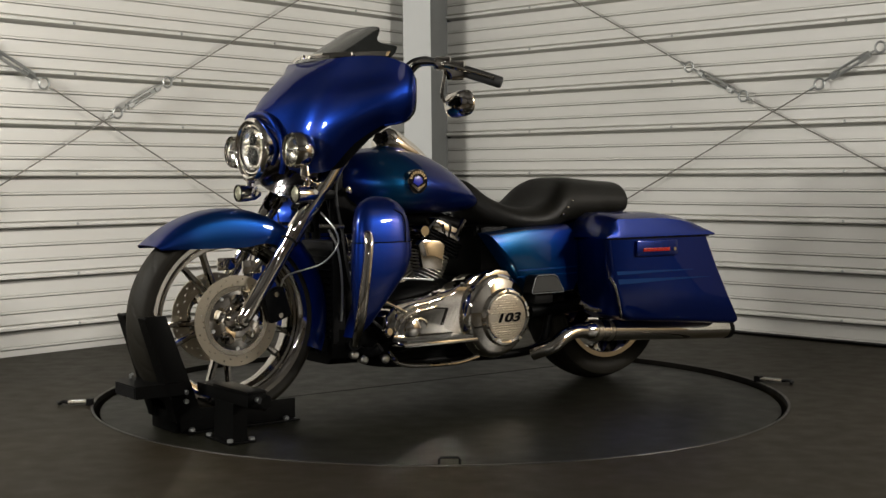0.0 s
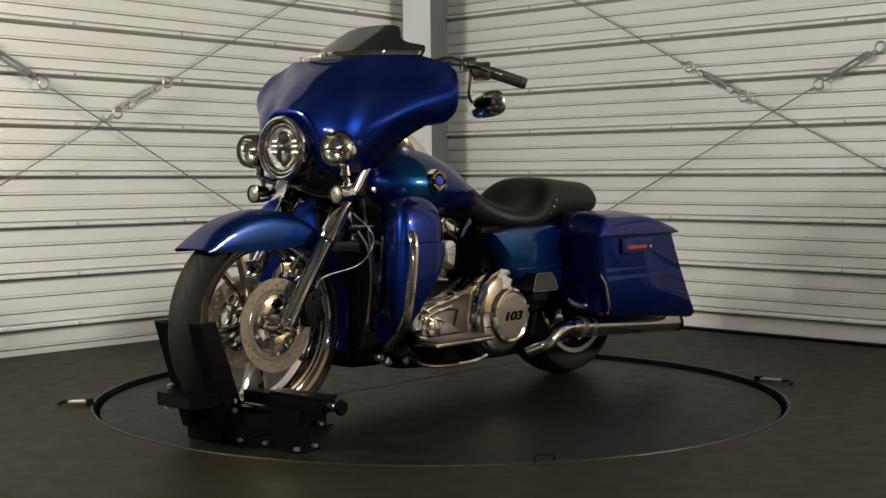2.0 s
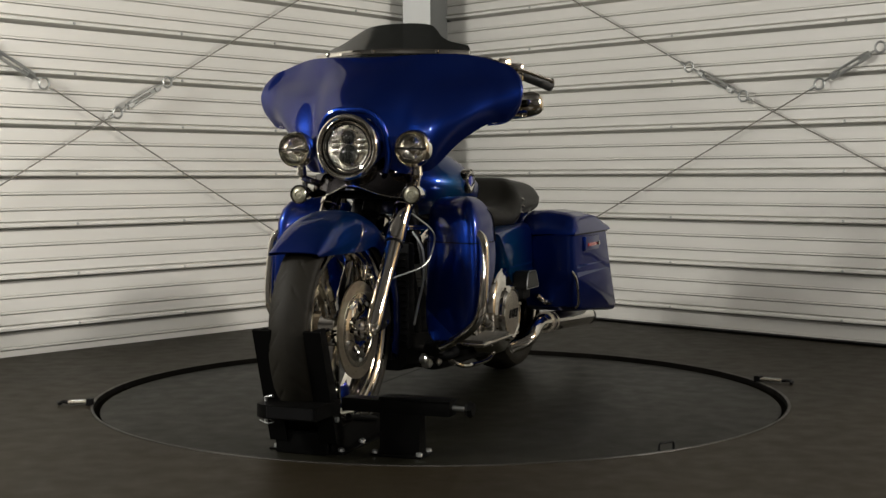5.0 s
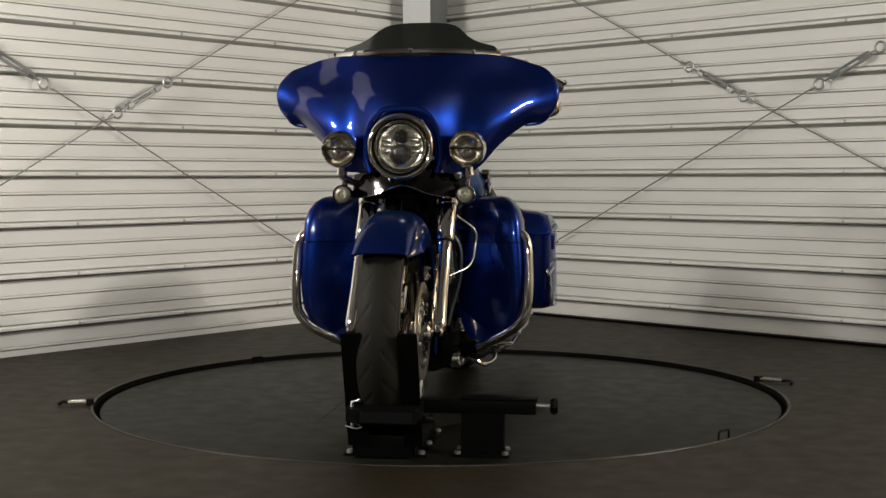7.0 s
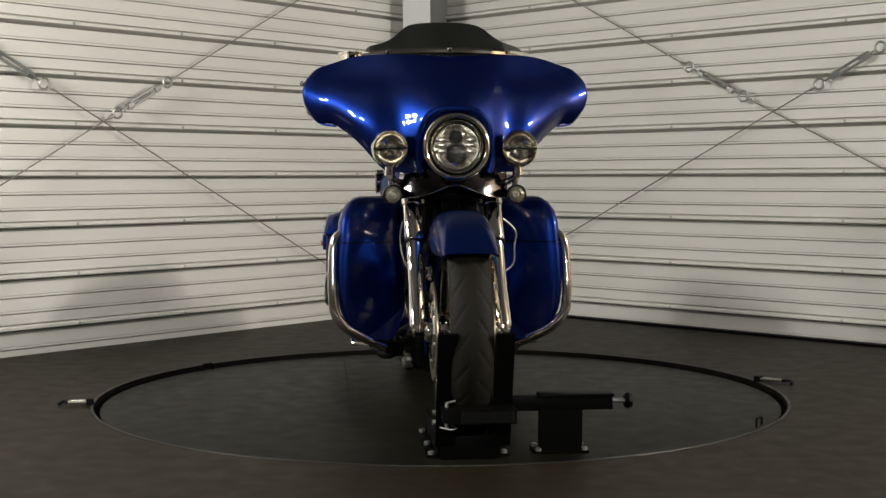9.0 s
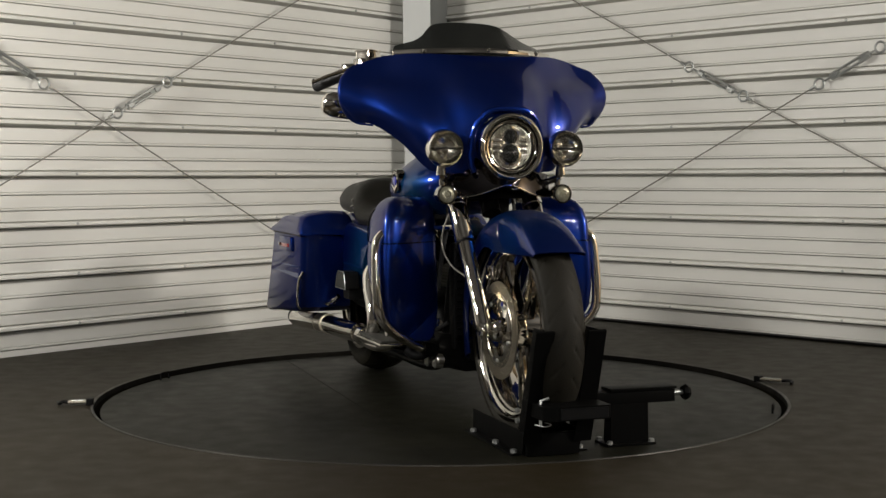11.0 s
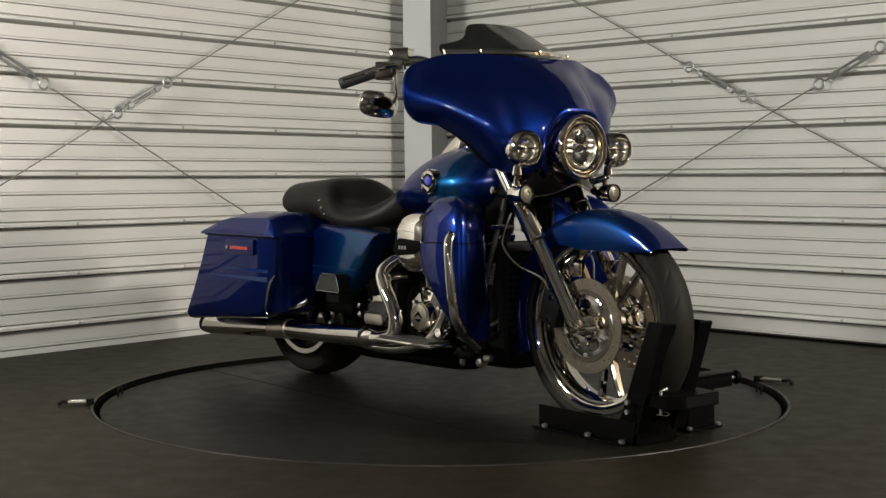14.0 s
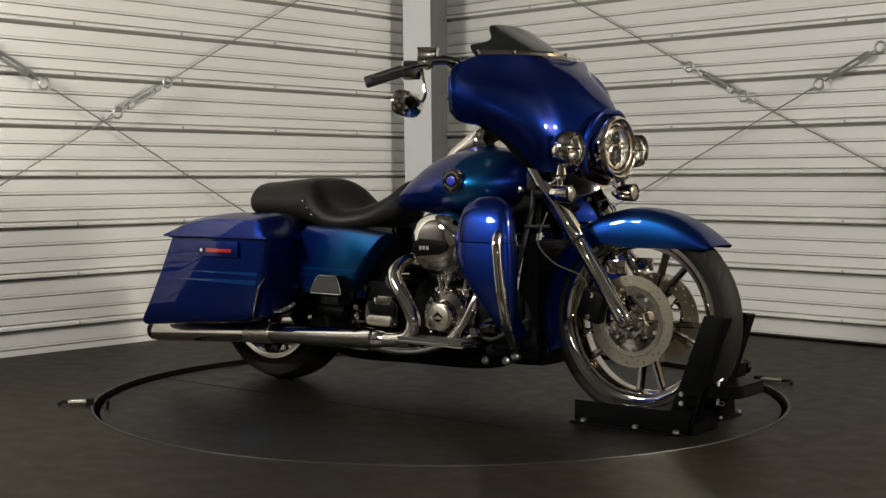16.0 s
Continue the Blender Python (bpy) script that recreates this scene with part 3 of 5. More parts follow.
def headlight(bike):
    c = (0, 0, 0.917)
    shell = part("headlight", lathe([(0.60, 0.075), (0.68, 0.098), (0.745, 0.105), (0.772, 0.1075), (0.782, 0.1073), (0.789, 0.1056), (0.7935, 0.1020), (0.795, 0.0985), (0.7935, 0.0950), (0.789, 0.0918), (0.782, 0.0897), (0.772, 0.088)], 56, "x", c), CHROME, bike, "large round headlight in a chrome trim ring")
    part("reflector", lathe([(0.772, 0.089), (0.761, 0.0705), (0.746, 0.05), (0.740, 0.0)], 48, "x", c), REFLECTOR, shell)
    part("gasket", lathe([(0.783, 0.0885), (0.7835, 0.0870), (0.7825, 0.0862), (0.7815, 0.0860)], 48, "x", c), BLACK, shell, "thin black ring between trim and lens")
    part("inner_ring", lathe([(0.7815, 0.0862), (0.786, 0.0835), (0.785, 0.0805), (0.774, 0.0735)], 48, "x", c), CHROME, shell)
    part("inner_gasket", lathe([(0.7742, 0.0738), (0.7735, 0.0705), (0.760, 0.0700)], 48, "x", c), BLACK, shell)
    for z, r in ((0.031, 0.021), (-0.022, 0.030)):
        part("projector", lathe([(0.742, r * 1.25), (0.762, r * 1.2), (0.764, r)], 28, "x", (0, 0, c[2] + z)), CHROME, shell)
        part("projector_lens", lathe([(0.762, r), (0.770, r * 0.8), (0.775, r * 0.4), (0.776, 0.0)], 28, "x", (0, 0, c[2] + z)), SMOKE, shell, "dark glass projector lens")
    for y in (-1, 1):
        for z in (-0.014, 0.004, 0.020):
            part("led_module", box(0.745, 0.764, y * 0.043 - 0.013, y * 0.043 + 0.013, c[2] + z - 0.006, c[2] + z + 0.006, 0.003), LED_STEEL, shell)
    part("headlight_lens", lathe([(0.782, 0.088), (0.790, 0.070), (0.796, 0.04), (0.798, 0.0)], 40, "x", c), LENS, shell, "clear domed glass").visible_shadow = False


def passing_lamp(bike, s):
    c = (0, s * 0.207, 0.912)
    shell = part("passing_lamp", lathe([(0.660, 0.0), (0.663, 0.024), (0.675, 0.043), (0.698, 0.056), (0.718, 0.0605), (0.730, 0.0608), (0.750, 0.0562), (0.752, 0.0550), (0.750, 0.0538), (0.738, 0.052)], 40, "x", c), CHROME, bike, "round chrome passing lamp")
    part("reflector", lathe([(0.738, 0.052), (0.728, 0.046), (0.714, 0.028), (0.710, 0.0)], 32, "x", c), LAMP_BOWL, shell)
    part("bulb_shield", box(0.718, 0.732, c[1] - 0.034, c[1] + 0.034, c[2] - 0.0015, c[2] + 0.0025, 0.001), SATIN, shell)
    part("bulb", lathe([(0.712, 0.0), (0.712, 0.012), (0.728, 0.011), (0.731, 0.0)], 14, "x", (0, c[1], c[2] - 0.004)), CHROME, shell)
    part("lens", lathe([(0.741, 0.052), (0.749, 0.038), (0.753, 0.018), (0.754, 0.0)], 32, "x", c), LENS, shell).visible_shadow = False
    # bracket and turn signal hang from it
    part("lamp_bracket", tube([(0.695, c[1], c[2] - 0.055), (0.695, c[1], c[2] - 0.085)], [0.014, 0.018], 16), CHROME, shell)
    part("bracket_arm", tube([(0.70, c[1], 0.822), (0.685, c[1] - s * 0.01, 0.815), (0.64, s * 0.165, 0.80), (0.58, s * 0.13, 0.80)], [0.010, 0.012, 0.011, 0.010], 14, 14), CHROME, shell)
    sig = part("turn_signal", lathe([(0.640, 0.0), (0.644, 0.012), (0.665, 0.026), (0.70, 0.031), (0.728, 0.032), (0.731, 0.029)], 28, "x", (0, s * 0.2, 0.765)), CHROME, bike, "small bullet-shaped chrome turn signal")
    part("signal_lens", lathe([(0.728, 0.0265), (0.733, 0.021), (0.735, 0.012), (0.7325, 0.010), (0.734, 0.0)], 24, "x", (0, s * 0.2, 0.765)), SIGNAL, sig)
    part("signal_bezel", lathe([(0.726, 0.0320), (0.733, 0.0310), (0.734, 0.0285), (0.730, 0.0262)], 28, "x", (0, s * 0.2, 0.765)), DARK_CHROME, sig)
    part("signal_stalk", tube([(0.685, s * 0.2, 0.79), (0.685, s * 0.202, 0.815)], 0.010, 12), CHROME, sig)


def fairing_net():
    """Half of the batwing shell as rows from the middle out to the ear, each from the top edge down."""
    return [
        [(0.560, 0.000, 1.222), (0.650, 0.000, 1.165), (0.722, 0.000, 1.095), (0.762, 0.000, 1.045), (0.740, 0.000, 1.030), (0.735, 0.000, 1.015)],
        [(0.556, 0.060, 1.223), (0.645, 0.060, 1.165), (0.716, 0.060, 1.095), (0.752, 0.060, 1.030), (0.742, 0.070, 1.005), (0.735, 0.075, 0.990)],
        [(0.548, 0.120, 1.225), (0.632, 0.120, 1.165), (0.695, 0.118, 1.090), (0.722, 0.112, 1.000), (0.712, 0.118, 0.905), (0.690, 0.110, 0.830)],
        [(0.528, 0.190, 1.228), (0.604, 0.190, 1.170), (0.657, 0.185, 1.090), (0.675, 0.177, 0.985), (0.668, 0.176, 0.895), (0.640, 0.165, 0.836)],
        [(0.488, 0.260, 1.230), (0.570, 0.265, 1.175), (0.628, 0.262, 1.100), (0.650, 0.252, 0.995), (0.640, 0.240, 0.905), (0.605, 0.225, 0.848)],
        [(0.445, 0.330, 1.224), (0.522, 0.342, 1.178), (0.585, 0.345, 1.115), (0.605, 0.332, 1.035), (0.598, 0.318, 0.985), (0.560, 0.300, 0.932)],
        [(0.425, 0.400, 1.206), (0.480, 0.412, 1.175), (0.530, 0.422, 1.125), (0.550, 0.415, 1.072), (0.542, 0.402, 1.032), (0.505, 0.384, 0.996)],
        [(0.415, 0.448, 1.192), (0.455, 0.462, 1.168), (0.490, 0.476, 1.128), (0.502, 0.476, 1.086), (0.492, 0.464, 1.042), (0.458, 0.444, 1.006)],
        [(0.408, 0.478, 1.170), (0.436, 0.490, 1.152), (0.458, 0.500, 1.122), (0.466, 0.500, 1.092), (0.456, 0.490, 1.056), (0.430, 0.470, 1.026)],
        [(0.400, 0.486, 1.156), (0.414, 0.494, 1.142), (0.424, 0.501, 1.118), (0.428, 0.501, 1.096), (0.422, 0.494, 1.066), (0.408, 0.482, 1.044)],
        [(0.386, 0.474, 1.128), (0.388, 0.477, 1.120), (0.390, 0.479, 1.112), (0.390, 0.479, 1.102), (0.388, 0.477, 1.092), (0.386, 0.474, 1.084)],
    ]


def fairing(bike):
    def swept(p):
        f = min(1.0, max(0.0, (abs(p[1]) - 0.30) / 0.18))
        return (p[0] + f * 0.6 * (0.458 - p[0]), p[1] - math.copysign(0.018 * f, p[1]), p[2] - 0.004 * f)
    def hollowed(p, row, col):
        f = (0.25, 0.3, 0.6, 1.2, 1.5, 1.3, 0.8, 0.3, 0.0, 0.0, 0.0)[row] * (0.0, 1.0, 0.75, 0.15, 0.0, 0.0)[col]
        return (p[0] - 0.026 * f, p[1], p[2] - 0.013 * f)
    half = [[swept(hollowed(p, i, j)) for j, p in enumerate(r)] for i, r in enumerate(fairing_net())]
    full = [[(x, -y, z) for x, y, z in r] for r in reversed(half[1:])] + half
    grid = patch(full, 30, 90)
    shell = part("fairing", sheet(grid, 0.006), BLUE, bike, "deep blue metallic batwing fairing", smooth=60)
    # dark inner shell closing its back
    inner = [[(p[0] - 0.03 - 0.06 * (1 - abs(p[1]) / 0.5), p[1] * 0.93, 0.0 + p[2] * 0.94 + 0.06) for p in r] for r in full]
    part("inner_fairing", sheet(patch(inner, 16, 40), 0.004), SATIN, shell, "black inner fairing", smooth=60)
    for s in (1, -1):
        part("ear_edge", tube([swept(p) for p in [(0.440, s * 0.330, 1.217), (0.418, s * 0.400, 1.202), (0.409, s * 0.448, 1.188), (0.400, s * 0.482, 1.158), (0.402, s * 0.490, 1.105), (0.405, s * 0.478, 1.044), (0.452, s * 0.442, 1.006), (0.502, s * 0.384, 0.994)]], 0.0035, 10, 40), BLUE, shell)
    # raised brow round the headlight
    brow = []
    for k in range(25):
        a = radians(-35 + 250 * k / 24)
        cy, sz = math.copysign(abs(math.cos(a)) ** 0.62, math.cos(a)), math.copysign(abs(math.sin(a)) ** 0.62, math.sin(a))
        brow.append((0.728 + 0.030 * max(0, sz), (0.122 - 0.018 * max(0, sz)) * cy, 0.920 + 0.119 * sz))
    part("headlight_brow", tube(brow, 0.010, 10), BLUE, shell)
    part("nacelle_cover", loft([superring(x, w, z0, z1, 2.8, 32) for x, w, z0, z1 in ((0.56, 0.135, 0.785, 0.90), (0.64, 0.140, 0.780, 0.89), (0.69, 0.125, 0.785, 0.87), (0.715, 0.09, 0.795, 0.85))]), DARK_CHROME, shell, "dark chrome fork nacelle", smooth=50)


def windshield(bike):
    top = [(0.0, 1.358), (0.06, 1.356), (0.118, 1.348), (0.150, 1.328), (0.178, 1.302), (0.21, 1.284), (0.245, 1.275), (0.270, 1.268), (0.285, 1.246)]
    cols = []
    for y, zt in [(-y, z) for y, z in reversed(top[1:])] + top:
        xb = 0.562 - 1.9 * y * y
        zb = 1.224
        lean = 1.75 - abs(y) * 1.2
        col = []
        for k in range(7):
            f = k / 6
            z = zb + (zt - zb) * f
            col.append(Vector((xb - (z - zb) * lean, y * (1 - 0.03 * f), z)))
        cols.append(col)
    fine = [[c[i] for c in cols] for i in range(7)]
    grid = [catmull(r, 49) for r in fine]
    screen = part("windshield", sheet(grid, 0.004), SMOKE, bike, "short smoked acrylic windshield", smooth=60)
    strip = [Vector((0.568 - 1.9 * y * y, y, 1.241)) for y in [-0.285 + 0.57 * i / 40 for i in range(41)]]
    bm = loft([[p + Vector((dx, 0, dz)) for dx, dz in ((0.008, -0.009), (0.006, 0.0), (-0.003, 0.007), (-0.010, 0.006), (-0.002, -0.009))] for p in strip])
    part("chrome_strip", bm, CHROME, screen)
    for y in (-0.2, 0.0, 0.2):
        part("screw", moved(lathe([(0.0, 0.0), (0.006, 0.0), (0.005, 0.006), (0.0, 0.008)], 10, "x"), Matrix.Translation((0.574 - 1.9 * y * y, y, 1.240))), CHROME, screen)
    return screen


def handlebar(bike):
    bar = part("handlebar", tube([(0.30, -0.14, 1.06), (0.30, -0.2, 1.13), (0.288, -0.235, 1.185), (0.268, -0.272, 1.217), (0.225, -0.318, 1.214), (0.185, -0.362, 1.195), (0.15, -0.395, 1.178)], 0.0155, 14, 40), CHROME, bike, "chrome handlebar with black grips")
    part("handlebar_half", tube([(0.30, 0.14, 1.06), (0.30, 0.2, 1.13), (0.288, 0.235, 1.185), (0.268, 0.272, 1.217), (0.225, 0.318, 1.214), (0.185, 0.362, 1.195), (0.15, 0.395, 1.178)], 0.0155, 14, 40), CHROME, bar)
    for s in (1, -1):
        a, b = Vector((0.163, s * 0.382, 1.185)), Vector((0.070, s * 0.474, 1.143))
        part("grip", tube([a, a.lerp(b, 0.05), a.lerp(b, 0.95), b], [0.019, 0.0205, 0.0205, 0.017], 16), GRIP, bar, "black rubber grip")
        part("switch_housing", moved(box(-0.032, 0.032, -0.026, 0.026, -0.040, 0.026, 0.009), Matrix.Translation((0.182, s * 0.364, 1.193)) @ pose(0, 0, 0, 0, 0, s * -48)), CHROME, bar)
        part("lever_mount", moved(box(-0.026, 0.026, -0.026, 0.026, -0.018, 0.028, 0.008), Matrix.Translation((0.216, s * 0.334, 1.207)) @ pose(0, 0, 0, 0, 0, s * -40)), CHROME, bar)
        part("lever", tube([(0.232, s * 0.338, 1.206), (0.222, s * 0.385, 1.198), (0.172, s * 0.443, 1.178), (0.128, s * 0.485, 1.160), (0.122, s * 0.490, 1.158)], [0.008, 0.008, 0.007, 0.006, 0.010], 10, 20), CHROME, bar)
        part("mount_clamp", tube([(0.232, s * 0.312, 1.212), (0.214, s * 0.332, 1.206)], 0.021, 16), CHROME, bar)
        part("control_cable", tube([(0.240, s * 0.318, 1.222), (0.268, s * 0.290, 1.232), (0.300, s * 0.245, 1.215), (0.310, s * 0.20, 1.16), (0.33, s * 0.16, 1.08)], 0.0055, 8, 24), GRIP, bar, "black control cable")
        part("mirror_stem", tube([(0.213, s * 0.344, 1.19), (0.228, s * 0.352, 1.15), (0.238, s * 0.356, 1.10), (0.232, s * 0.365, 1.075)], 0.006, 10, 16), CHROME, bar)
        # mirror: a rounded oval shell with the glass to the rear
        secs = []
        for f, k in ((0.0, 0.25), (0.008, 0.62), (0.022, 0.9), (0.045, 1.0), (0.052, 0.98)):
            ring = []
            for i in range(28):
                t = 2 * math.pi * i / 28
                cx = math.copysign(abs(math.cos(t)) ** 0.7, math.cos(t))
                cz = math.copysign(abs(math.sin(t)) ** 0.7, math.sin(t))
                ring.append(Vector((-f, 0.084 * k * cx, 0.046 * k * cz)))
            secs.append(ring)
        m = Matrix.Translation((0.235, s * 0.394, 1.064)) @ pose(0, 0, 0, s * 6, 8, s * -8)
        shell = part("mirror", moved(loft(secs), m), CHROME, bike, "oval chrome mirror on a bent stem", smooth=50)
        glass = [Vector((-0.0535, 0.078 * math.copysign(abs(math.cos(2 * math.pi * i / 28)) ** 0.7, math.cos(2 * math.pi * i / 28)),
                         0.041 * math.copysign(abs(math.sin(2 * math.pi * i / 28)) ** 0.7, math.sin(2 * math.pi * i / 28)))) for i in range(28)]
        part("mirror_glass", moved(loft([glass, [p + Vector((-0.002, 0, 0)) for p in glass]]), m), MIRROR, shell)
    part("master_cylinder", moved(box(-0.034, 0.034, -0.030, 0.030, -0.004, 0.040, 0.008), Matrix.Translation((0.220, -0.318, 1.220)) @ pose(0, 0, 0, 0, 0, 32)), CHROME, bar, "chrome brake reservoir")
    part("reservoir_lid", moved(box(-0.036, 0.036, -0.032, 0.032, 0.036, 0.044, 0.003), Matrix.Translation((0.220, -0.318, 1.220)) @ pose(0, 0, 0, 0, 0, 32)), CHROME, bar)


def superring(x, w, z0, z1, power=2.6, n=40, squash=0.0):
    """A rounded cross-section across the bike at x."""
    zc, h = (z0 + z1) / 2, (z1 - z0) / 2
    ring = []
    for i in range(n):
        t = 2 * math.pi * i / n
        cx = math.copysign(abs(math.cos(t)) ** (2 / power), math.cos(t))
        cz = math.copysign(abs(math.sin(t)) ** (2 / power), math.sin(t))
        ring.append(Vector((x, w * cx * (1 - squash * max(0, cz)), zc + h * cz)))
    return ring


def smooth_sections(stations, n, ring):
    """Sections interpolated along x through stations of numbers."""
    out = []
    for v in zip(*[catmull([(s[0], 0, s[j]) for s in stations], n) for j in range(1, len(stations[0]))]):
        out.append(ring(v[0].x, *[p.z for p in v]))
    return out


def tank(bike):
    st = [(-0.150, 0.030, 0.722, 0.742), (-0.125, 0.085, 0.702, 0.768), (-0.06, 0.140, 0.690, 0.815), (0.04, 0.188, 0.686, 0.878), (0.14, 0.214, 0.684, 0.914),
          (0.24, 0.224, 0.684, 0.928), (0.34, 0.212, 0.690, 0.924), (0.42, 0.172, 0.712, 0.908), (0.47, 0.120, 0.745, 0.886), (0.50, 0.050, 0.785, 0.850)]
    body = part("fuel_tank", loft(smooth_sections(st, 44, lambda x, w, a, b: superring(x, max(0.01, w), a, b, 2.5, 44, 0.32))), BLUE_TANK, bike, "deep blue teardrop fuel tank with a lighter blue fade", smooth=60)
    con = [(0.055, 0.022, 0.850, 0.890), (0.080, 0.042, 0.865, 0.912), (0.11, 0.052, 0.875, 0.934), (0.15, 0.058, 0.885, 0.960), (0.22, 0.062, 0.90, 1.000), (0.26, 0.050, 0.91, 0.990), (0.275, 0.03, 0.92, 0.96)]
    part("dash_console", loft(smooth_sections(con, 26, lambda x, w, a, b: superring(x, w, a, b, 3.2, 24, 0.15))), CHROME, body, "chrome dash console along the tank top", smooth=50)
    for s in (1, -1):
        c = (0.252, 0, 0.806)
        em = part("tank_emblem", lathe([(s * 0.206, 0.043), (s * 0.2305, 0.043), (s * 0.2325, 0.0415), (s * 0.2295, 0.040)], 30, "y", c), CHROME, body, "round chrome and blue tank emblem")
        part("emblem_disc", lathe([(s * 0.2295, 0.0405), (s * 0.2310, 0.018), (s * 0.2315, 0.0)], 28, "y", c), BLACK, em)
        part("emblem_shield", plate([(0.231, 0.803), (0.236, 0.819), (0.252, 0.825), (0.268, 0.819), (0.273, 0.803), (0.252, 0.789)], s * 0.2300, s * 0.2340, 0.0008), EMBLEM_BLUE, em)
        part("emblem_wing", plate([(0.222, 0.800), (0.252, 0.783), (0.282, 0.800), (0.280, 0.791), (0.252, 0.770), (0.224, 0.791)], s * 0.2300, s * 0.2345, 0.0008), CHROME, em)
        for k in range(9):
            a = radians(20 + 17.5 * k)
            part("emblem_letter", moved(box(-0.0032, 0.0032, -0.001, 0.001, -0.0052, 0.0052), Matrix.Translation((c[0] + 0.0325 * math.cos(a), s * 0.2322, c[2] + 0.0325 * math.sin(a))) @ pose(0, 0, 0, 0, 90 - math.degrees(a), 0)), CHROME, em)


def seat(bike):
    def ring(x, w, z0, z1, dish):
        out = []
        n = 48
        zc, h = (z0 + z1) / 2, (z1 - z0) / 2
        for i in range(n):
            t = 2 * math.pi * i / n
            cx = math.copysign(abs(math.cos(t)) ** 0.62, math.cos(t))
            cz = math.copysign(abs(math.sin(t)) ** 0.62, math.sin(t))
            z = zc + h * cz
            if cz > 0:
                z -= dish * (1 - abs(cx) ** 2) * cz
            out.append(Vector((x, w * cx * (1 - 0.22 * max(0, cz)), z)))
        return out
    st = [(-0.085, 0.050, 0.735, 0.815, 0.0), (-0.125, 0.090, 0.662, 0.800, 0.0), (-0.18, 0.130, 0.630, 0.756, 0.006), (-0.26, 0.168, 0.610, 0.724, 0.016), (-0.36, 0.192, 0.604, 0.720, 0.026),
          (-0.43, 0.195, 0.610, 0.752, 0.036), (-0.49, 0.188, 0.624, 0.806, 0.026), (-0.55, 0.178, 0.636, 0.824, 0.008), (-0.66, 0.171, 0.650, 0.818, 0.006), (-0.77, 0.164, 0.658, 0.808, 0.004),
          (-0.832, 0.158, 0.662, 0.803, 0.002), (-0.848, 0.150, 0.668, 0.796, 0.0), (-0.853, 0.136, 0.682, 0.782, 0.0)]
    body = part("seat", loft(smooth_sections(st, 64, ring)), LEATHER, bike, "black vinyl two-up seat with a raised pillion", smooth=60)
    for s in (1, -1):
        for x, z, y in ((-0.515, 0.728, 0.186), (-0.485, 0.702, 0.195), (-0.455, 0.676, 0.200)):
            part("stud", lathe([(s * (y - 0.004), 0.005), (s * (y + 0.003), 0.004), (s * (y + 0.005), 0.0)], 8, "y", (x, 0, z)), CHROME, body)


def side_cover(bike, s):
    def outline(k):
        return [(-0.075 - k, 0.612 - k), (-0.25, 0.628 - k), (-0.46, 0.640 - k), (-0.52 + k, 0.60), (-0.52 + k, 0.42), (-0.50 + k, 0.38 + k), (-0.33, 0.365 + k), (-0.25 - k, 0.40 + k), (-0.17 - k, 0.50)]
    secs = [[(x, s * y, z) for x, z in outline(k)] for y, k in ((0.15, 0.0), (0.205, 0.0), (0.222, 0.008), (0.228, 0.022))]
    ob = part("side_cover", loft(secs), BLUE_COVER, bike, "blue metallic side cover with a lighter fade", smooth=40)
    for z, h in ((0.468, 0.006), (0.445, 0.004)):
        part("pinstripe", plate([(-0.20, z), (-0.50, z + 0.004), (-0.50, z + 0.004 + h), (-0.21, z + h)], s * 0.2275, s * 0.2295), STREAK, ob, "thin light blue pinstripe")
    # passenger board with its pale edge
    edge = [(-0.225, 0.388), (-0.222, 0.398), (-0.238, 0.445), (-0.250, 0.455), (-0.330, 0.455), (-0.346, 0.446), (-0.375, 0.398), (-0.375, 0.388)]
    board = part("passenger_board", plate(edge, s * 0.235, s * 0.292, 0.004), SATIN, bike, "black passenger footboard with a pale rim")
    rim = [Vector((x, s * 0.2925, z)) for x, z in edge + edge[:1]]
    part("board_rim", tube(rim, 0.0016, 6), ZINC, board)
    part("board_pad", plate([(x * 0.94 - 0.018, (z - 0.42) * 0.85 + 0.42) for x, z in edge], s * 0.290, s * 0.2945), GREYPAD, board)
    part("board_hinge", box(-0.345, -0.255, min(s * 0.20, s * 0.27), max(s * 0.20, s * 0.27), 0.345, 0.388, 0.008), SATIN, board)


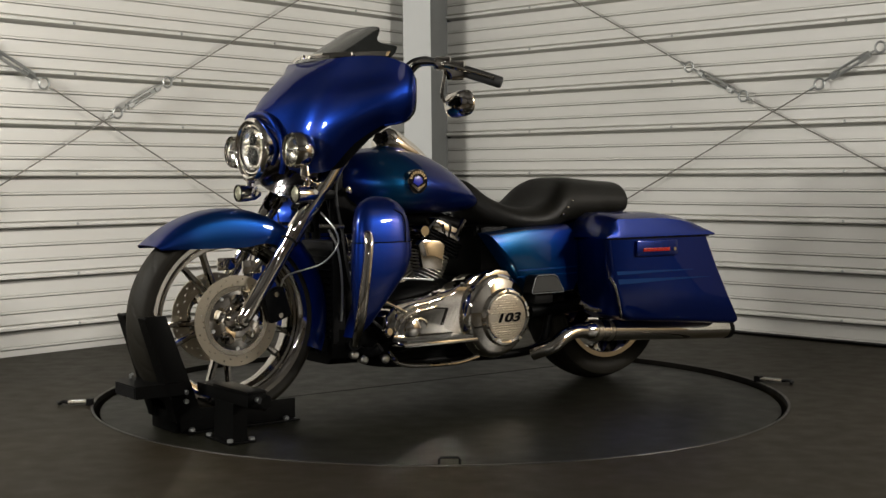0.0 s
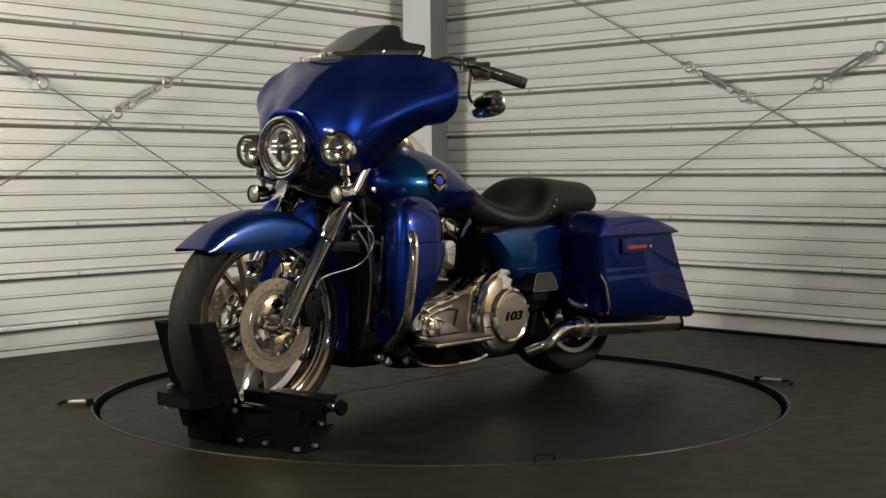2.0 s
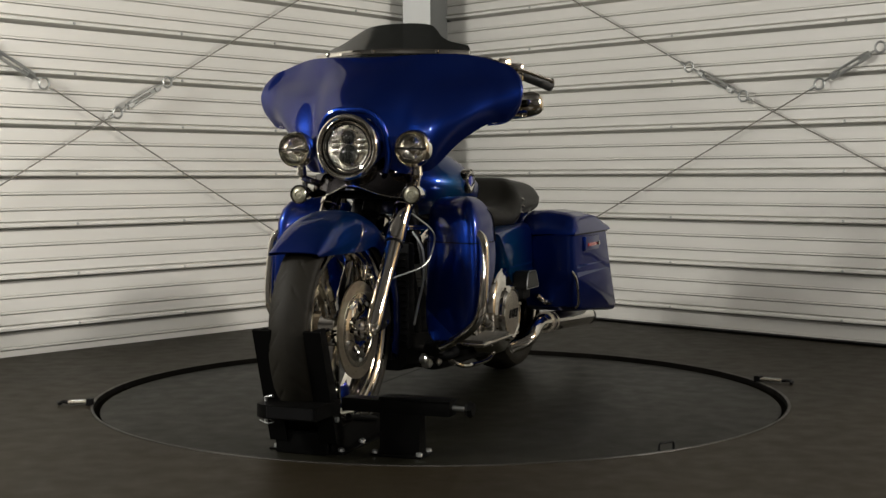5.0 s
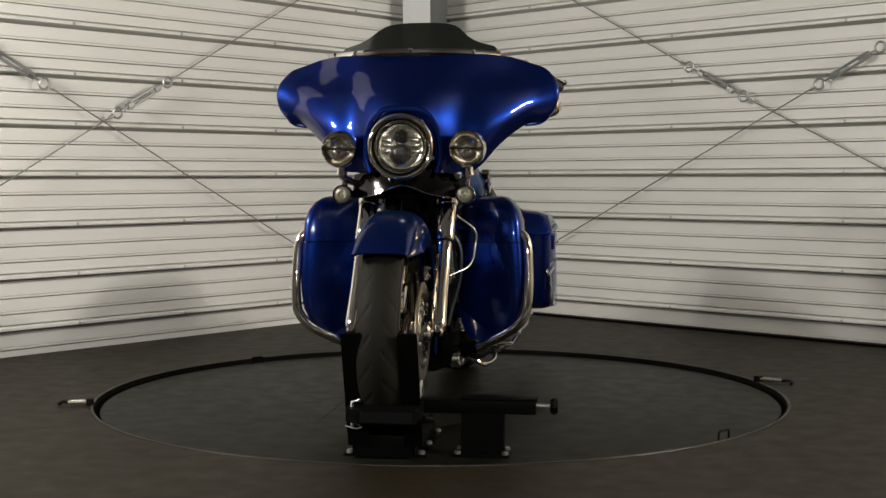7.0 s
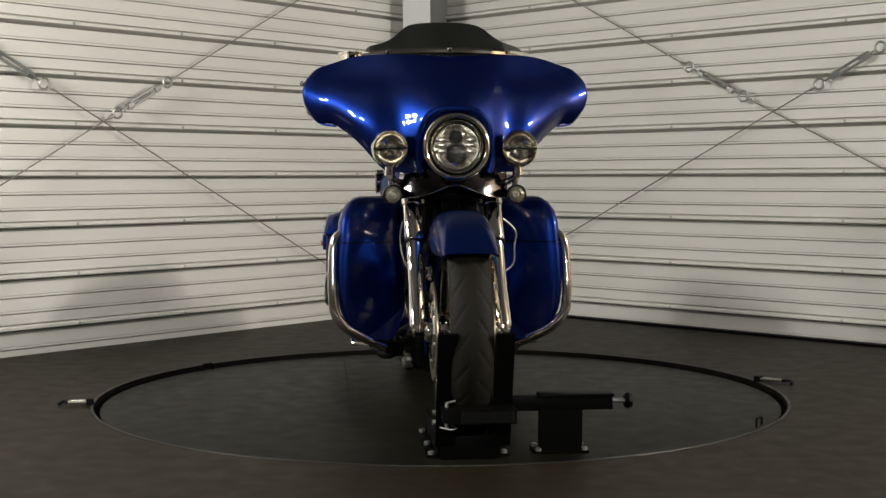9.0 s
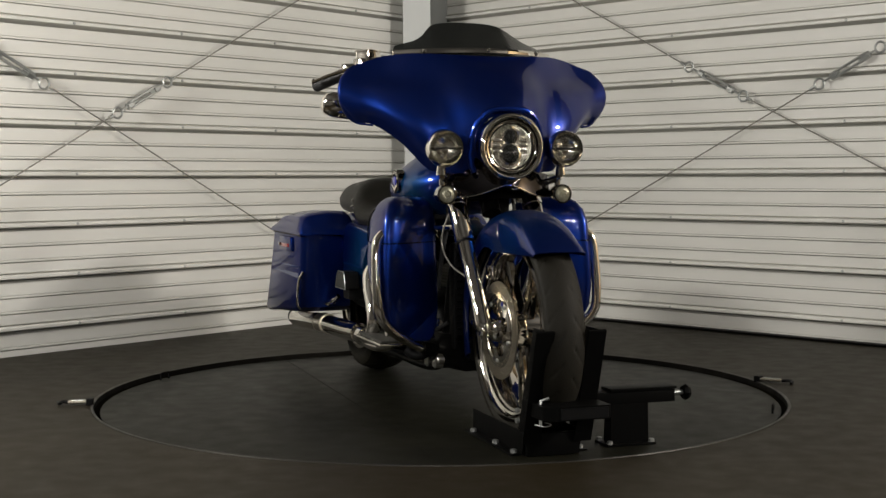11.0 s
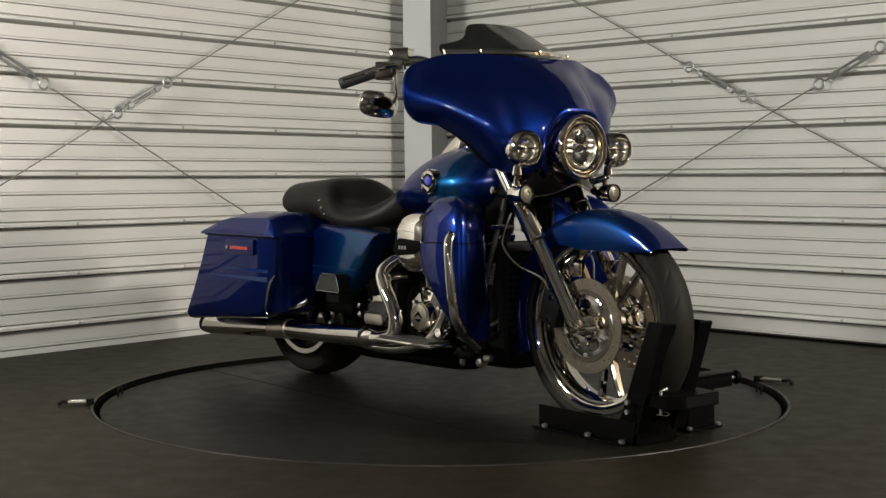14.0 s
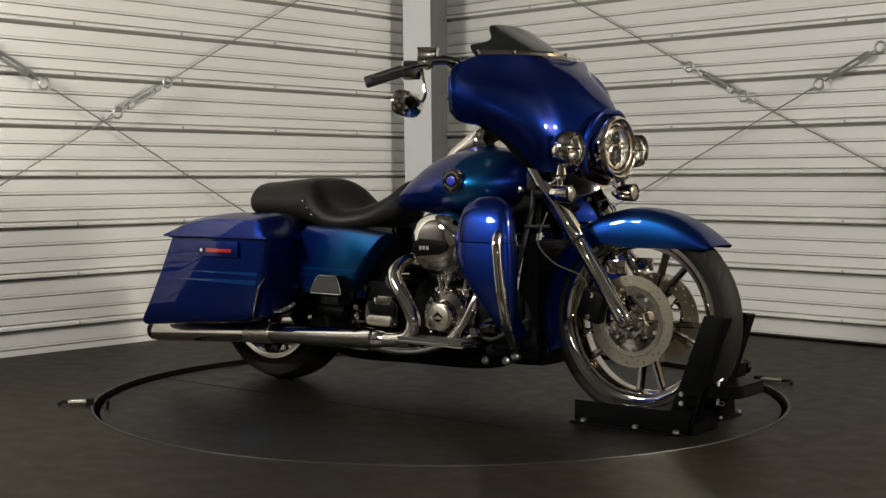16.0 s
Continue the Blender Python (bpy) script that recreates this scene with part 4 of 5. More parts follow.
def saddlebag(bike, s):
    def sec(y, dx, zt, zb):
        return [(-0.505 - dx, s * y, 0.585), (-0.53 - dx, s * y, 0.42), (-0.575 - dx, s * y, 0.290 + zb), (-0.62 - dx, s * y, 0.268 + zb), (-0.90, s * y, 0.246 + zb), (-1.225 + dx, s * y, 0.216 + zb),
                (-1.245 + dx, s * y, 0.226 + zb), (-1.185 + dx, s * y, 0.34), (-1.115 + dx, s * y, 0.46), (-1.052 + dx, s * y, 0.583), (-0.8, s * y, 0.584)]
    body = part("saddlebag", loft([sec(0.18, 0.01, 0, 0), sec(0.30, 0.0, 0, 0), sec(0.368, 0.0, 0, 0.0), sec(0.392, 0.006, 0, 0.006), sec(0.402, 0.018, 0, 0.018)]), BLUE, bike, "deep blue metallic stretched saddlebag", smooth=42)
    lid = []
    for f in [i / 16 for i in range(17)]:
        x = -0.488 - (1.078 - 0.488) * f
        crest = 0.600 + 0.082 * min(1.0, f / 0.12) ** 0.4 * (1.0 if f < 0.45 else math.cos((f - 0.45) / 0.55 * math.pi / 2) ** 0.55)
        if f in (0.0, 1.0):
            crest = 0.598
        lid.append([(x, s * 0.185, 0.588), (x, s * 0.185, crest - 0.02), (x, s * 0.21, crest), (x, s * 0.28, crest + 0.002), (x, s * 0.352, crest - 0.007), (x, s * 0.394, crest - 0.022 if crest > 0.63 else crest - 0.006),
                    (x, s * 0.410, 0.606 if crest > 0.63 else 0.594), (x, s * 0.412, 0.590), (x, s * 0.404, 0.586)])
    cover = part("lid", loft(lid), BLUE, body, "blue saddlebag lid", smooth=40)
    part("lid_seam", box(-1.05, -0.508, min(s * 0.20, s * 0.405), max(s * 0.20, s * 0.405), 0.5825, 0.5885), BLACK, body)
    latch = part("latch", box(-0.862, -0.640, min(s * 0.400, s * 0.417), max(s * 0.400, s * 0.417), 0.515, 0.575, 0.005), BLUE, body, "blue latch panel with red reflector")
    part("reflector", box(-0.815, -0.672, min(s * 0.416, s * 0.4225), max(s * 0.416, s * 0.4205), 0.533, 0.547, 0.002), RED, latch, "red side reflector")
    part("lock", lathe([(s * 0.416, 0.008), (s * 0.424, 0.007), (s * 0.424, 0.0)], 14, "y", (-0.838, 0, 0.540)), CHROME, latch)
    for k in range(5):
        part("reflector_rib", box(-0.80 + 0.026 * k, -0.796 + 0.026 * k, min(s * 0.4202, s * 0.4212), max(s * 0.4202, s * 0.4212), 0.535, 0.545), RED, latch)
    for z0, z1, xa, xb in ((0.462, 0.448, -0.545, -0.96), (0.432, 0.412, -0.553, -1.06)):
        part("streak", plate([(xa, z0), (xa - 0.005, z1), (xb, (z0 + z1) / 2 - 0.002), (xb, (z0 + z1) / 2)], s * 0.398, s * 0.4035), STREAK, body, "pointed light blue streak")
    part("guard_rail", tube([(-0.522, s * 0.39, 0.44), (-0.538, s * 0.405, 0.40), (-0.565, s * 0.405, 0.31), (-0.58, s * 0.39, 0.285)], 0.005, 8, 16), CHROME, body)
    part("foot_bracket", tube([(-0.50, s * 0.25, 0.34), (-0.53, s * 0.27, 0.315), (-0.58, s * 0.29, 0.308), (-0.60, s * 0.29, 0.335)], [0.010, 0.013, 0.011, 0.006], 10, 16), CHROME, body)


def muffler(bike, s):
    if s > 0:
        path, rad = [(-0.30, 0.20, 0.150), (-0.345, 0.262, 0.180), (-0.40, 0.27, 0.214), (-0.46, 0.27, 0.230), (-0.52, 0.27, 0.229)], 0.028
        body = part("muffler", tube([(-0.50, 0.27, 0.229), (-0.52, 0.27, 0.229), (-0.60, 0.269, 0.224), (-1.30, 0.243, 0.178), (-1.332, 0.242, 0.176)], [0.028, 0.034, 0.041, 0.041, 0.037], 24), CHROME, bike, "long chrome muffler with a black tip")
        part("exhaust_pipe", tube(path, rad, 20, 22), CHROME, body)
    else:
        body = part("muffler", tube([(-0.02, -0.27, 0.235), (-0.05, -0.27, 0.233), (-0.09, -0.27, 0.231), (-0.60, -0.268, 0.217), (-1.30, -0.243, 0.173), (-1.335, -0.242, 0.171)], [0.026, 0.032, 0.036, 0.037, 0.041, 0.037], 24), CHROME, bike, "long chrome muffler with a black tip")
        part("header_pipe", tube([(0.03, -0.12, 0.515), (0.0, -0.18, 0.515), (0.005, -0.25, 0.475), (0.045, -0.268, 0.42), (0.09, -0.27, 0.36), (0.112, -0.27, 0.305), (0.09, -0.27, 0.258), (0.02, -0.27, 0.236), (-0.06, -0.27, 0.232)], 0.026, 20, 50), CHROME, body, "curved chrome exhaust header")
        part("heat_shield", tube([(-0.07, -0.275, 0.237), (-0.28, -0.2715, 0.2265)], 0.0375, 20), CHROME, body)
    part("tip", tube([(-1.325, s * 0.242, 0.1745), (-1.352, s * 0.241, 0.173), (-1.345, s * 0.241, 0.173)], [0.039, 0.039, 0.030], 20), BLACK, body)
    if s > 0:
        part("clamp", tube([(-0.545, 0.27, 0.227), (-0.57, 0.269, 0.225)], 0.0435, 20), STEEL, body)
        part("clamp", tube([(-0.61, 0.2685, 0.2225), (-0.63, 0.268, 0.2210)], 0.0425, 20), STEEL, body)
    else:
        part("sleeve", tube([(-0.60, -0.268, 0.2172), (-0.74, -0.263, 0.2085)], 0.0405, 20), STEEL, body)


def rounded(x0, x1, z0, z1, r, n=5):
    """A rounded rectangle in x, z."""
    pts = []
    for cx, cz, a0 in ((x1 - r, z1 - r, 0), (x0 + r, z1 - r, 90), (x0 + r, z0 + r, 180), (x1 - r, z0 + r, 270)):
        for k in range(n):
            a = radians(a0 + 90 * k / (n - 1))
            pts.append((cx + r * math.cos(a), cz + r * math.sin(a)))
    return pts


def lettering(text, size, depth, m, mat, parent, name="lettering"):
    cu = bpy.data.curves.new(name, "FONT")
    cu.body, cu.size, cu.extrude, cu.align_x, cu.align_y = text, size, depth, "CENTER", "CENTER"
    cu.shear, cu.offset = 0.25, size * 0.034
    tmp = new("tmp_text", cu)
    dg = bpy.context.evaluated_depsgraph_get()
    me = bpy.data.meshes.new_from_object(tmp.evaluated_get(dg))
    bpy.data.objects.remove(tmp)
    me.name = name
    me.transform(m)
    me.materials.clear()
    me.materials.append(mat)
    ob = new(name, me)
    ob.parent = parent
    return ob


def cylinder_stack(bike, base, tilt, label):
    """One finned cylinder with its head and rocker box, leaning by tilt degrees."""
    m = Matrix.Translation(base) @ pose(0, 0, 0, 0, tilt, 0)
    barrel = part("cylinder", moved(lathe([(0.0, 0.0), (0.0, 0.058), (0.13, 0.058), (0.13, 0.0)], 24, "z"), m), BLACK, bike, label)
    for k in range(11):
        z = 0.008 + 0.0125 * k
        fin = loft([[Vector((0.074 * math.copysign(abs(math.cos(t)) ** 0.7, math.cos(t)), 0.088 * math.copysign(abs(math.sin(t)) ** 0.7, math.sin(t)), z + h)) for t in (2 * math.pi * i / 28 for i in range(28))] for h in (0.0, 0.0035)])
        part("fin", moved(fin, m), ALU, barrel)
    for k in range(5):
        z = 0.146 + 0.012 * k
        part("head_fin", moved(box(-0.078, 0.078, -0.092, 0.092, z, z + 0.005, 0.0015), m), BLACK, barrel)
    part("head", moved(box(-0.062, 0.062, -0.075, 0.075, 0.13, 0.205, 0.01), m), BLACK, barrel)
    part("rocker_box", moved(box(-0.070, 0.070, -0.088, 0.088, 0.205, 0.252, 0.014), m), CHROME, barrel, "chrome rocker box")
    for y in (-0.07, 0.07):
        part("bolt", moved(lathe([(0.252, 0.007), (0.258, 0.007), (0.258, 0.0)], 8, "z", (0.045, y, 0)), m), CHROME, barrel)
    return barrel


def engine(bike):
    case = part("crankcase", loft(smooth_sections([(-0.06, 0.10, 0.22, 0.40), (0.0, 0.13, 0.18, 0.44), (0.12, 0.14, 0.17, 0.46), (0.26, 0.14, 0.175, 0.44), (0.36, 0.12, 0.20, 0.38), (0.40, 0.08, 0.23, 0.32)], 20, lambda x, w, a, b: superring(x, w, a, b, 3.4, 28))), BLACK, bike, "black engine crankcase", smooth=45)
    cylinder_stack(bike, (0.105, 0, 0.415), -24, "finned rear engine cylinder")
    cylinder_stack(bike, (0.195, 0, 0.415), 24, "finned front engine cylinder")
    part("horn_cover", plate([(0.112, 0.484), (0.196, 0.496), (0.214, 0.580), (0.198, 0.596), (0.120, 0.592), (0.098, 0.574)], 0.118, 0.182, 0.005), CHROME, case, "chrome horn cover")
    part("horn_bracket", lathe([(0.12, 0.018), (0.172, 0.022), (0.18, 0.018), (0.18, 0.0)], 18, "y", (0.185, 0, 0.628)), CHROME, case)
    part("coil_bolt", tube([(0.02, 0.14, 0.60), (-0.012, 0.155, 0.665)], [0.006, 0.010], 10), CHROME, case)
    # primary drive on the left side
    rear = []
    for i in range(40):
        a = 2 * math.pi * i / 40
        rear.append((math.cos(a), math.sin(a)))
    prim = [[(-0.105 + (0.150 - k) * c, y, 0.312 + (0.160 - k) * d) for c, d in rear] for y, k in ((0.13, 0.0), (0.215, 0.0), (0.236, 0.010), (0.246, 0.026))]
    cover = part("primary_cover", loft(prim), CHROME, bike, "polished chrome primary cover", smooth=40)
    nose = [(-0.02, 0.46), (-0.085, 0.478), (-0.13, 0.470), (-0.10, 0.40), (-0.05, 0.22), (0.10, 0.225), (0.30, 0.245), (0.365, 0.285), (0.372, 0.33), (0.33, 0.375), (0.20, 0.395), (0.08, 0.415), (0.02, 0.44)]
    part("primary_nose", loft([[(x * (1 - k * 0.4) + 0.05 * k * 0.4, y, 0.32 + (z - 0.32) * (1 - k)) for x, z in nose] for y, k in ((0.12, 0.0), (0.195, 0.0), (0.203, 0.02), (0.206, 0.05))]), CHROME, cover, smooth=40)
    for pts, rad in (([(0.335, 0.300), (0.318, 0.338), (0.262, 0.362), (0.17, 0.378), (0.06, 0.405)], [0.004, 0.011, 0.012, 0.009, 0.003]),
                     ([(0.320, 0.285), (0.300, 0.322), (0.250, 0.342), (0.180, 0.352), (0.120, 0.366)], [0.004, 0.010, 0.010, 0.007, 0.002]),
                     ([(0.300, 0.268), (0.282, 0.300), (0.245, 0.316), (0.205, 0.308), (0.195, 0.280)], [0.004, 0.009, 0.009, 0.007, 0.003])):
        part("primary_ridge", tube([(x, 0.204, z) for x, z in pts], rad, 14, 26), CHROME, cover, "swept ridge cast into the cover")
    part("primary_boss", lathe([(0.204, 0.036), (0.216, 0.033), (0.221, 0.024), (0.222, 0.0)], 30, "y", (0.262, 0, 0.285)), CHROME, cover)
    part("cover_trim", tube([(0.345, 0.206, 0.262), (0.19, 0.207, 0.240), (0.035, 0.207, 0.232), (0.022, 0.207, 0.245), (0.016, 0.207, 0.33), (0.012, 0.207, 0.41)], 0.005, 8, 40), CHROME, cover)
    part("cover_shoulder", plate([(0.000, 0.430), (-0.045, 0.462), (-0.100, 0.480), (-0.150, 0.474), (-0.172, 0.446), (-0.150, 0.420), (-0.060, 0.405)], 0.195, 0.234, 0.008), CHROME, cover)
    dc = (-0.128, 0, 0.304)
    derby = part("derby_cover", lathe([(0.240, 0.108), (0.256, 0.108), (0.264, 0.102), (0.266, 0.094), (0.262, 0.086)], 48, "y", dc), CHROME, cover, "round derby cover stamped 103")
    part("derby_face", lathe([(0.262, 0.087), (0.2635, 0.080), (0.264, 0.0)], 44, "y", dc), STEEL, derby, "brushed face with fine ridges")
    for k in range(-9, 10):
        z = k * 0.0088
        if abs(k) < 2:
            continue
        w = math.sqrt(max(0.0001, 0.083 ** 2 - z ** 2))
        part("ridge", box(dc[0] - w, dc[0] + w, 0.2632, 0.2662, dc[2] + z - 0.0025, dc[2] + z + 0.0025, 0.001, 1), STEEL, derby)
    m = Matrix.Translation((dc[0], 0.2655, dc[2] - 0.002)) @ Matrix(((-1.35, 0, 0, 0), (0, 0, 1, 0), (0, 0.82, 0, 0), (0, 0, 0, 1)))
    lettering("103", 0.056, 0.0012, m, BLACK, derby, "derby_number")
    for k in range(5):
        a = radians(72 * k + 18)
        part("derby_bolt", lathe([(0.262, 0.006), (0.269, 0.006), (0.269, 0.0)], 10, "y", (dc[0] + 0.097 * math.cos(a), 0, dc[2] + 0.097 * math.sin(a))), STEEL, derby)
    for x, z in ((0.34, 0.275), (0.20, 0.245), (0.06, 0.235), (-0.02, 0.20), (0.33, 0.355), (0.16, 0.405), (0.03, 0.43), (-0.08, 0.462), (-0.2, 0.20)):
        part("cover_bolt", lathe([(0.195, 0.009), (0.222, 0.009), (0.226, 0.006), (0.226, 0.0)], 12, "y", (x, 0, z)), CHROME, cover)
    part("shift_rod", tube([(0.42, 0.225, 0.40), (0.36, 0.225, 0.375), (0.30, 0.225, 0.345)], 0.006, 8), CHROME, cover)
    part("shift_linkage", tube([(0.40, 0.18, 0.472), (0.15, 0.18, 0.452)], 0.004, 8), ZINC, cover)
    part("badge", plate(rounded(0.25, 0.31, 0.447, 0.462, 0.006), 0.14, 0.146), STEEL, case)
    # right side: air cleaner, cam cover, gearbox cover
    ac = Vector((0.205, -0.20, 0.588))
    def oval(k, y, dx=0.0):
        out = []
        for i in range(44):
            a = 2 * math.pi * i / 44
            rx = 0.126 if math.cos(a) < 0 else 0.115
            out.append((ac.x + (rx - k) * math.copysign(abs(math.cos(a)) ** 0.85, math.cos(a)), y, ac.z + (0.112 - k) * math.copysign(abs(math.sin(a)) ** 0.85, math.sin(a))))
        return out
    air = part("air_cleaner", loft([oval(0.012, -0.13), oval(0.0, -0.15), oval(0.0, -0.225), oval(0.006, -0.244), oval(0.016, -0.260), oval(0.034, -0.272), oval(0.058, -0.278)]), CHROME, bike, "teardrop chrome air cleaner with a black insert", smooth=50)
    part("air_cleaner_insert", plate([(0.112, 0.560), (0.124, 0.594), (0.150, 0.606), (0.262, 0.600), (0.276, 0.586), (0.268, 0.566), (0.236, 0.552), (0.138, 0.543)], -0.262, -0.284, 0.003), BLACK, air)
    for k in range(3):
        part("insert_mark", box(0.150 + 0.016 * k, 0.160 + 0.016 * k, -0.2855, -0.2835, 0.567, 0.580), ZINC, air)
    part("intake_bolt", tube([(0.20, -0.16, 0.505), (0.20, -0.17, 0.45)], [0.010, 0.016], 12), CHROME, case)
    cam = part("cam_cover", lathe([(-0.12, 0.105), (-0.165, 0.105), (-0.185, 0.092), (-0.19, 0.060), (-0.205, 0.055), (-0.215, 0.050), (-0.215, 0.0)], 40, "y", (0.185, 0, 0.325)), CHROME, bike, "chrome cam cover with a round cap")
    part("cam_cap", lathe([(-0.212, 0.049), (-0.224, 0.046), (-0.226, 0.040), (-0.224, 0.0)], 36, "y", (0.185, 0, 0.325)), STEEL, cam)
    part("cap_mark", plate([(0.165, 0.322), (0.185, 0.333), (0.205, 0.322), (0.205, 0.327), (0.185, 0.345), (0.165, 0.327)], -0.223, -0.2275), BLACK, cam)
    part("cap_mark", plate([(0.165, 0.318), (0.205, 0.318), (0.185, 0.306)], -0.223, -0.2275), BLACK, cam)
    for k in range(6):
        a = radians(60 * k + 25)
        part("cam_bolt", lathe([(-0.18, 0.007), (-0.196, 0.007), (-0.196, 0.0)], 8, "y", (0.185 + 0.083 * math.cos(a), 0, 0.325 + 0.083 * math.sin(a))), CHROME, cam)
    for x in (0.235, 0.262, 0.14, 0.165):
        part("pushrod_tube", tube([(x, -0.14, 0.40), (0.195 + (x - 0.2) * 2.0, -0.115, 0.60)], 0.010, 12), CHROME, cam)
        part("tappet_block", box(x - 0.016, x + 0.016, -0.165, -0.12, 0.395, 0.425, 0.006), CHROME, cam)
    part("oil_filter", tube([(0.31, -0.10, 0.285), (0.40, -0.135, 0.30)], [0.036, 0.036], 20), CHROME, cam, "chrome oil filter")
    part("header_front", tube([(0.30, -0.11, 0.50), (0.345, -0.16, 0.46), (0.33, -0.20, 0.38), (0.28, -0.21, 0.29), (0.20, -0.22, 0.232), (0.06, -0.24, 0.200), (-0.10, -0.255, 0.205)], 0.019, 18, 40), CHROME, cam, "chrome front header pipe")
    gear = part("gearbox", box(-0.22, -0.02, -0.17, 0.17, 0.20, 0.44, 0.03), BLACK, bike, "black gearbox case")
    part("gearbox_cover", plate(rounded(-0.185, -0.02, 0.262, 0.372, 0.03), -0.165, -0.205, 0.01), DARK_CHROME, gear, "dark chrome gearbox cover")
    part("cover_badge", plate(rounded(-0.165, -0.045, 0.272, 0.312, 0.019), -0.204, -0.218, 0.005), STEEL, gear)
    part("cover_top", box(-0.14, -0.05, -0.205, -0.17, 0.345, 0.385, 0.008), CHROME, gear)
    for x, z in ((-0.07, 0.445), (-0.20, 0.41), (-0.24, 0.335), (-0.235, 0.30)):
        part("gear_bolt", lathe([(-0.16, 0.012), (-0.19, 0.012), (-0.192, 0.0)], 10, "y", (x, 0, z)), CHROME, gear)
    part("starter", tube([(-0.07, -0.10, 0.44), (-0.07, -0.18, 0.44)], [0.03, 0.03], 18), CHROME, gear)


def frame_parts(bike):
    fr = part("frame", tube([(0.50, 0, 0.90), (0.30, 0, 0.70), (0.0, 0, 0.66), (-0.25, 0, 0.56), (-0.42, 0, 0.42)], 0.03, 14, 30), BLACK, bike, "black tubular frame")
    for s in (1, -1):
        part("down_tube", tube([(0.52, s * 0.04, 0.86), (0.47, s * 0.09, 0.50), (0.44, s * 0.11, 0.24), (0.36, s * 0.12, 0.165), (0.0, s * 0.12, 0.150), (-0.38, s * 0.12, 0.155), (-0.46, s * 0.12, 0.28)], 0.017, 12, 50), BLACK, fr)
        part("swing_arm", tube([(-0.36, s * 0.11, 0.30), (-0.58, s * 0.125, 0.31), (-0.76, s * 0.125, 0.328)], 0.026, 12), BLACK, fr)
        part("rear_rail", tube([(-0.10, s * 0.10, 0.62), (-0.42, s * 0.15, 0.60), (-0.80, s * 0.16, 0.55), (-1.0, s * 0.14, 0.50)], 0.02, 12, 20), BLACK, fr)
        part("shock", tube([(-0.50, s * 0.165, 0.50), (-0.70, s * 0.165, 0.36)], 0.028, 14), BLACK, fr)
        # footboard
        fb = part("footboard", box(0.055, 0.375, min(s * 0.215, s * 0.325), max(s * 0.215, s * 0.325), 0.236, 0.250, 0.006), CHROME, bike, "chrome-edged rider footboard")
        part("footboard_pad", box(0.07, 0.36, min(s * 0.222, s * 0.315), max(s * 0.222, s * 0.315), 0.2505, 0.258, 0.003), GREYPAD, fb)
        part("footboard_arm", tube([(0.30, s * 0.12, 0.20), (0.30, s * 0.26, 0.236)], 0.012, 10), BLACK, fb)
        part("footboard_arm", tube([(0.12, s * 0.12, 0.20), (0.12, s * 0.26, 0.236)], 0.012, 10), BLACK, fb)
        for x, z in ((0.46, 0.20), (0.42, 0.18), (0.33, 0.175)):
            part("frame_bolt", lathe([(s * 0.115, 0.016), (s * 0.142, 0.016), (s * 0.148, 0.009), (s * 0.148, 0.0)], 12, "y", (x, 0, z)), ALU, fr)
    part("oil_cooler", box(0.475, 0.53, -0.11, 0.11, 0.24, 0.60, 0.012), SATIN, fr, "black finned oil cooler")
    for k in range(14):
        part("cooler_fin", box(0.53, 0.536, -0.10, 0.10, 0.26 + 0.023 * k, 0.268 + 0.023 * k), BLACK, fr)
    part("chin_cover", loft([[(x, y, z) for y, z in ((-w, 0.19), (-w * 0.7, 0.165), (w * 0.7, 0.165), (w, 0.19), (w, 0.29), (-w, 0.29))] for x, w in ((0.36, 0.14), (0.46, 0.13), (0.53, 0.10))]), BLACK, fr, "black chin cover")
    part("oil_pan", box(-0.24, 0.34, -0.13, 0.13, 0.148, 0.235, 0.02), BLACK, fr)
    part("side_stand", tube([(0.33, 0.16, 0.20), (0.30, 0.215, 0.160), (0.10, 0.232, 0.150), (-0.02, 0.225, 0.165)], [0.010, 0.009, 0.008, 0.008], 10, 20), CHROME, bike, "chrome side stand folded up")
    rf = []
    for i in range(28):
        a = radians(20 + 150 * i / 27)
        r = 0.355
        rf.append([AXLE_R + Vector((r * f * math.cos(a), y, r * f * math.sin(a))) for y, f in ((-0.125, 0.88), (-0.122, 0.95), (-0.10, 0.99), (-0.05, 1.01), (0, 1.015), (0.05, 1.01), (0.10, 0.99), (0.122, 0.95), (0.125, 0.88))])
    part("rear_fender", sheet(rf, 0.004), BLUE, bike, "deep blue rear fender under the seat", smooth=50)
    part("under_seat_box", box(-0.50, -0.10, -0.14, 0.14, 0.43, 0.64, 0.03), BLACK, bike, "black battery box under the seat")
    part("belt_guard", box(-0.72, -0.32, 0.10, 0.14, 0.36, 0.43, 0.012), BLACK, bike)


